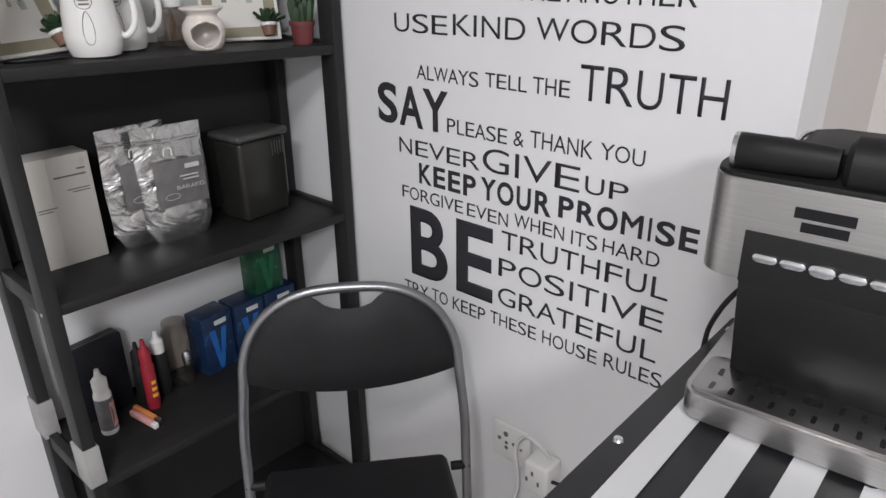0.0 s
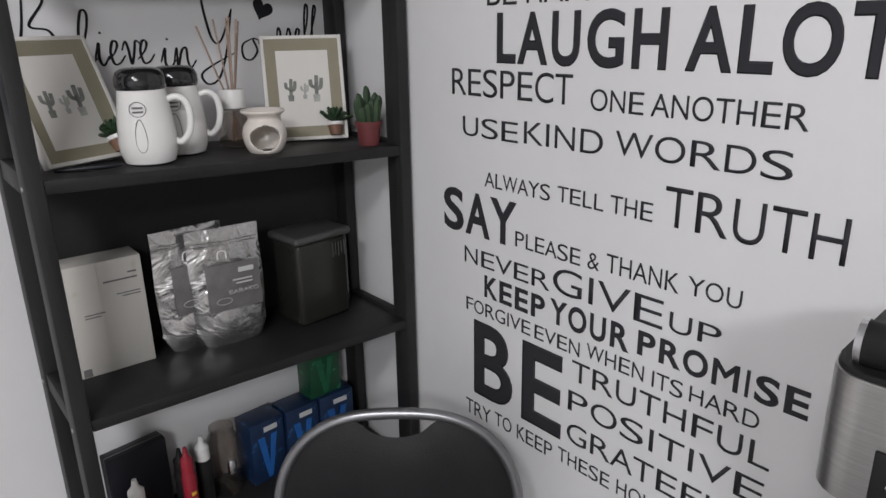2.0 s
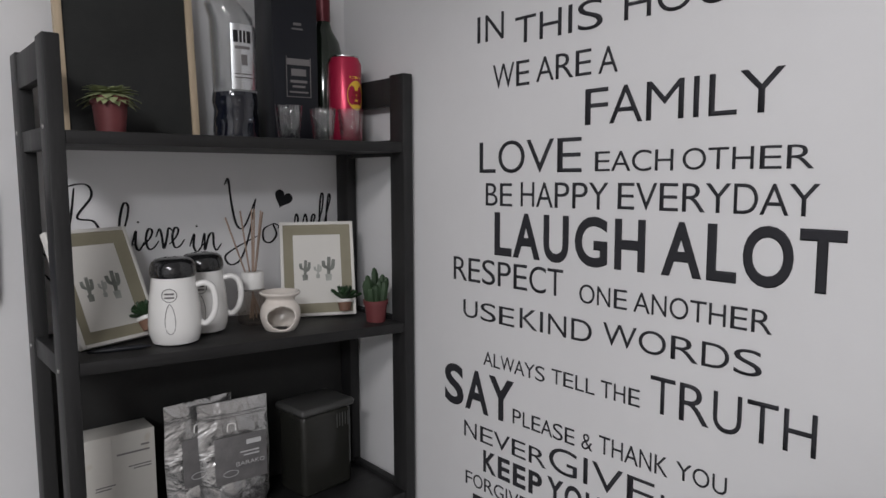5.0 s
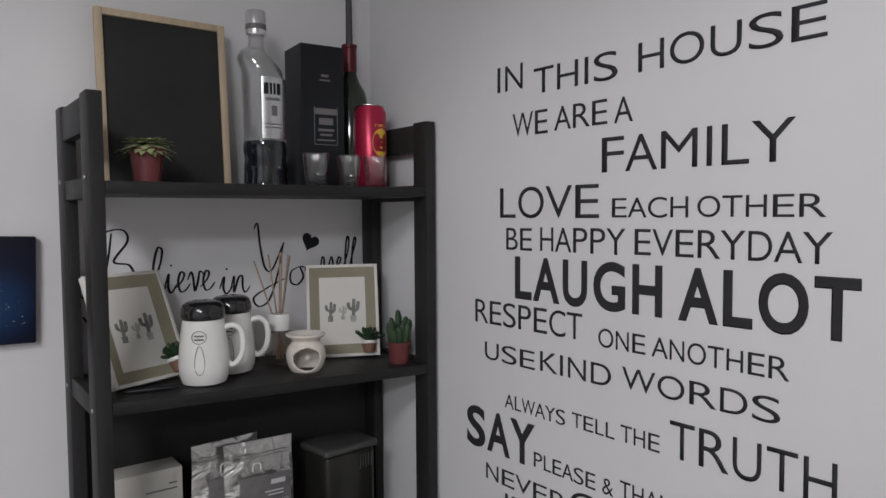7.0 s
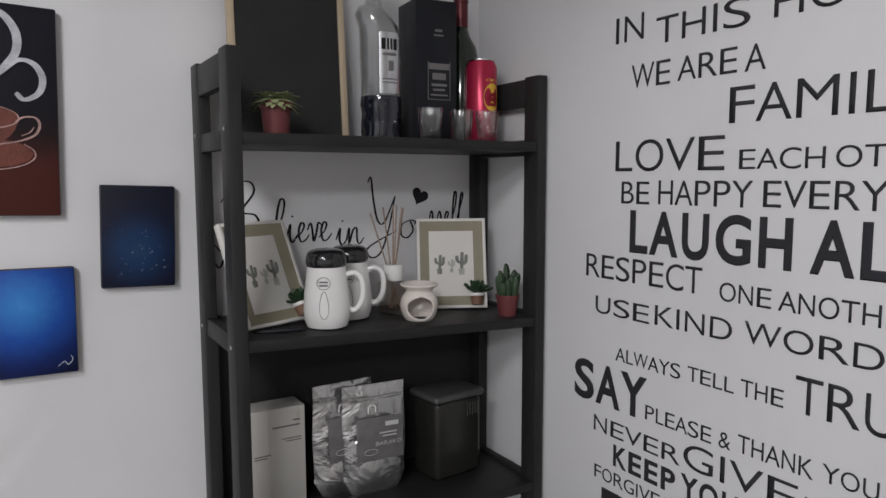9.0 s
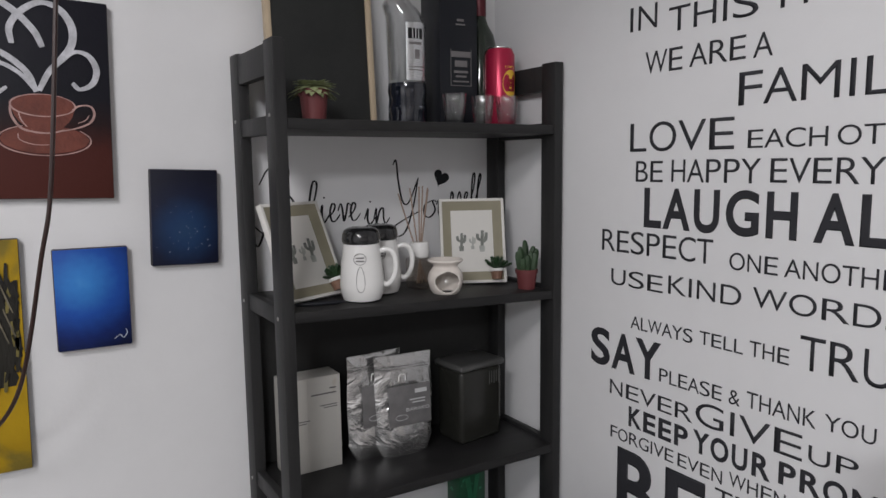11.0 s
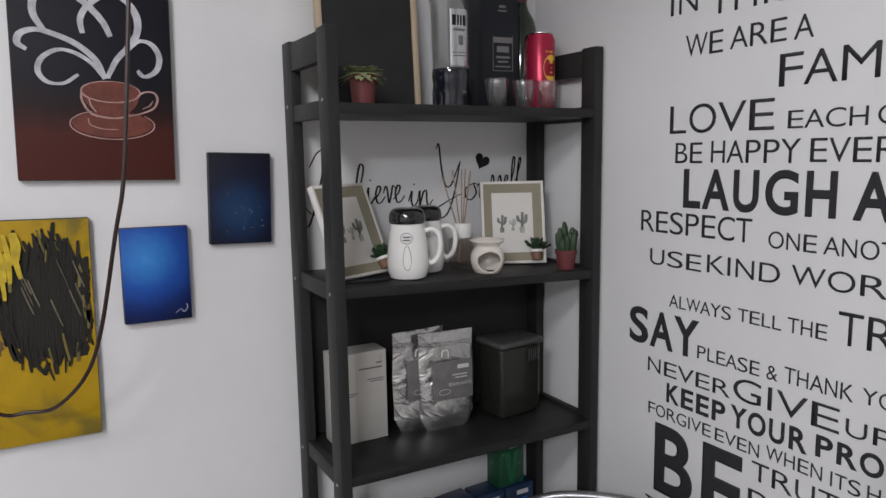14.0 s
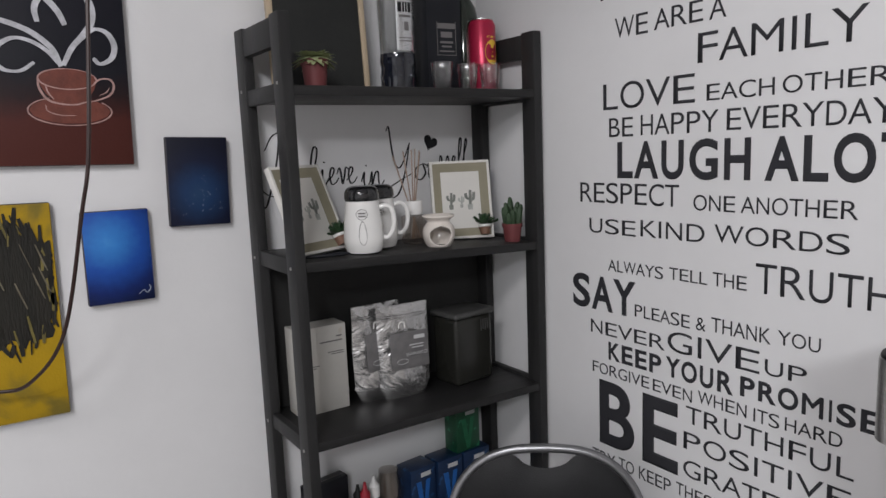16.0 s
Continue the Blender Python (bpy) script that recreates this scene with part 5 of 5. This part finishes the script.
# ---------------------------------------------------------------- socket and adapter
outlet = thing("wall_socket", "white double wall socket with switched holes", "socket", pose(0.696, 0.0, 0.352))
part("plate", box(-0.047, 0.045, -0.009, -0.0002, -0.043, 0.043, 0.003), WHITEPLASTIC, outlet)
for px, pz, s in ((-0.014, 0.02, 0.006), (-0.03, 0.004, 0.0045), (-0.012, 0.0, 0.004), (0.006, 0.004, 0.0045), (-0.012, -0.012, 0.0045), (0.024, 0.0, 0.003)):
    part("hole", moved(lathe([(0, 0), (s, 0), (s, 0.001), (0, 0.001)], 12), pose(px, -0.0088, pz, 90, 0, 0)), GREYPRINT, outlet)
adapter = thing("plug_adapter", "white plug adapter on the wall beside the socket", "adapter", pose(0.776, -0.0004, 0.34))
part("adapter_body", box(-0.022, 0.034, -0.05, 0.0, -0.034, 0.036, 0.008, 3), WHITEPLASTIC, adapter)
for px, pz in ((0.0, 0.012), (-0.012, -0.006), (0.014, -0.006)):
    part("slot", box(px - 0.0025, px + 0.0025, -0.0505, -0.0498, pz - 0.005, pz + 0.005), GREYPRINT, adapter)
part("cord", tube(smooth_path(((0.02, -0.02, 0.04), (0.01, -0.04, 0.075), (-0.035, -0.03, 0.07), (-0.062, -0.02, 0.02), (-0.05, -0.025, -0.05), (-0.06, -0.02, -0.16), (-0.03, -0.015, -0.4)), 8), 0.0035, 8), WHITEPLASTIC, adapter, "white looping cord")

# ---------------------------------------------------------------- table and coffee machine
# drawn one tenth too large, then brought to size about a point over the table
TABLE = 0.76
TRUE_SIZE = pose(1.335, -0.9, 1.263) @ Matrix.Scale(0.9, 4) @ pose(-1.335, 0.9, -1.263)
FEET = (GROUND - 1.263) / 0.9 + 1.263
table = thing("striped_table", "side table with black and white striped top", "table", TRUE_SIZE)
part("tabletop", box(1.062, 1.75, -0.72, 0.03, TABLE - 0.028, TABLE, 0.003), TABLEBLACK, table)
for k in range(8):
    bm = prism([(0, 0), (0.033, 0), (0.033, 0.69), (0, 0.69)], 0.0012, pose(1.104 + k * 0.0675, -0.69, TABLE + 0.0013, -90, 0, 0.9))
    part("white_stripe", bm, TABLEWHITE, table)
for x in (1.1, 1.69):
    for y in (-0.69, -0.075):
        part("leg", box(x, x + 0.04, y, y + 0.04, FEET, TABLE - 0.028, 0.002), TABLEBLACK, table)
for y in (-0.337, -0.012):
    part("bolt", lathe([(0, 0.003), (0.005, 0.0025), (0.0065, 0.0)], 16, 1.075, y, TABLE + 0.0002), CHROME, table, "bright bolt cap")

mach = thing("coffee_machine", "brushed steel and black espresso machine", "coffee machine", TRUE_SIZE @ pose(1.224, -0.264, TABLE + 0.0015, 0, 0, 4))
HL, HW, HF = 0.134, 0.117, 0.06


def rounded_plan(x0, x1, y0, y1, r, n=7):
    """An outline in x and y with round corners."""
    out = []
    for cx, cy, a in ((x1 - r, y0 + r, -90), (x1 - r, y1 - r, 0), (x0 + r, y1 - r, 90), (x0 + r, y0 + r, 180)):
        for k in range(n + 1):
            t = radians(a + 90 * k / n)
            out.append((cx + r * math.cos(t), cy + r * math.sin(t)))
    return out


def slab(outline, z0, z1, bevel=0.0015):
    bm = bmesh.new()
    lo = [bm.verts.new((x, y, z0)) for x, y in outline]
    hi = [bm.verts.new((x, y, z1)) for x, y in outline]
    bm.faces.new(lo[::-1])
    top = bm.faces.new(hi)
    for i in range(len(lo)):
        bm.faces.new((lo[i], lo[(i + 1) % len(lo)], hi[(i + 1) % len(lo)], hi[i]))
    if bevel:
        bmesh.ops.bevel(bm, geom=list(top.edges), offset=bevel, segments=2, affect="EDGES", profile=0.5)
    return bm


for x in (-0.08, 0.08):
    for y in (0.03, 0.24):
        part("foot", lathe([(0, 0), (0.011, 0), (0.012, 0.005), (0, 0.005)], 14, x, y), BLKPLASTIC, mach)
part("tray_body", slab(rounded_plan(-0.118, 0.116, 0.018, 0.25, 0.024), 0.005, 0.037, 0.003), BRUSHED, mach, "brushed steel drip tray housing")
grill = part("drip_grid", slab(rounded_plan(-0.111, 0.109, 0.024, 0.112, 0.014), 0.0372, 0.041), STEEL, mach, "steel drip grid with slots")
for k in range(9):
    for j in range(2):
        if k not in (3, 4) or not j:
            part("slot", slab(rounded_plan(-0.09 + k * 0.0215 - 0.0026, -0.09 + k * 0.0215 + 0.0026, 0.034 + j * 0.034, 0.05 + j * 0.034, 0.0025, 3), 0.0412, 0.0416, 0), GLOSSBLACK, grill)
for x in (-0.026, 0.008):
    part("drain_hole", lathe([(0.0085, 0.0412), (0.0085, 0.0417), (0, 0.0417)], 16, x, 0.074), GLOSSBLACK, grill)
part("head", slab(rounded_plan(-HL, HW, HF, 0.25, 0.034), 0.172, 0.284, 0.002), BRUSHED, mach, "brushed steel head")
part("control_panel", slab(rounded_plan(-0.087, HW + 0.001, HF - 0.0025, HF + 0.02, 0.001, 1), 0.171, 0.2295, 0.001), SATINBLACK, mach, "black control panel")
col = box(-0.086, HW - 0.012, HF - 0.0015, 0.24, 0.0375, 0.1708, 0.002)
for v in col.verts:
    if v.co.z < 0.1 and v.co.y < 0.15:
        v.co.y += 0.034
part("column", col, SATINBLACK, mach, "black column")
for k in range(5):
    w, hgt = (0.0255, 0.009) if k != 2 else (0.0255, 0.0125)
    cap = slab(rounded_plan(-w / 2, w / 2, -hgt / 2, hgt / 2, hgt * 0.48, 5), 0.0, 0.005, 0.0018)
    part("button", moved(cap, pose(-0.0625 + k * 0.0275, HF - 0.0024, 0.2035, 90, 0, 0)), CHROME, mach, "chrome push button")
part("name_plate", box(-0.044, 0.012, HF - 0.0008, HF + 0.0005, 0.253, 0.2645), INK, mach, "dark maker's mark bar")
part("name_plate", box(-0.036, 0.008, HF - 0.0008, HF + 0.0005, 0.239, 0.2495), INK, mach, "dark maker's mark bar")
part("top_rim", slab(rounded_plan(-HL + 0.002, HW - 0.002, HF + 0.002, 0.248, 0.032), 0.284, 0.289, 0.002), BLKPLASTIC, mach)
part("water_lid", slab(rounded_plan(-0.066, HW - 0.006, HF + 0.06, 0.24, 0.02), 0.289, 0.309, 0.006), BLKPLASTIC, mach, "black water tank lid")
part("cup_rail", tube(smooth_path(((-0.062, HF + 0.05, 0.303), (-0.074, HF + 0.1, 0.305), (-0.06, 0.235, 0.304), (0.06, 0.235, 0.305), (0.08, HF + 0.1, 0.304), (0.07, HF + 0.05, 0.304)), 6), 0.0034, 8), CHROME, mach, "chrome cup rail")
filt = thing("portafilter", "black handled portafilter resting on the coffee machine", "portafilter", TRUE_SIZE @ pose(1.184, -0.187, TABLE + 0.3085, 0, 0, 2))
part("grip", moved(lathe([(0, 0), (0.015, 0.0), (0.019, 0.006), (0.0185, 0.04), (0.0165, 0.08), (0.015, 0.1), (0, 0.101)], 24), pose(-0.082, 0.0, 0.0, 0, 90, 4) @ Matrix.Diagonal((1.05, 0.85, 1, 1))), BLKPLASTIC, filt, "black plastic grip")
part("grip_end", moved(lathe([(0.0135, -0.0015), (0.0185, -0.0005), (0.0195, 0.005), (0.0145, 0.0055)], 24), pose(-0.083, 0.0, 0.0, 0, 90, 4) @ Matrix.Diagonal((1.05, 0.88, 1, 1))), CHROME, filt, "chrome end ring")
part("basket", moved(lathe([(0, -0.022), (0.022, -0.022), (0.0285, -0.016), (0.0285, 0.03), (0.024, 0.03), (0.023, -0.01), (0, -0.012)], 32), pose(0.045, 0.012, 0.001, 0, 90, 4)), BLKPLASTIC, filt)
lead = thing("power_cord", "black power cord looping behind the coffee machine", "cord")
part("wire", tube(smooth_path(((1.2, -0.145, 0.93), (1.15, -0.128, 0.918), (1.11, -0.12, 0.88), (1.086, -0.13, 0.828), (1.073, -0.115, 0.76), (1.02, -0.04, 0.52), (0.9, -0.02, 0.36), (0.8, -0.035, 0.34)), 8), 0.0035, 8), BLACKCABLE, lead)
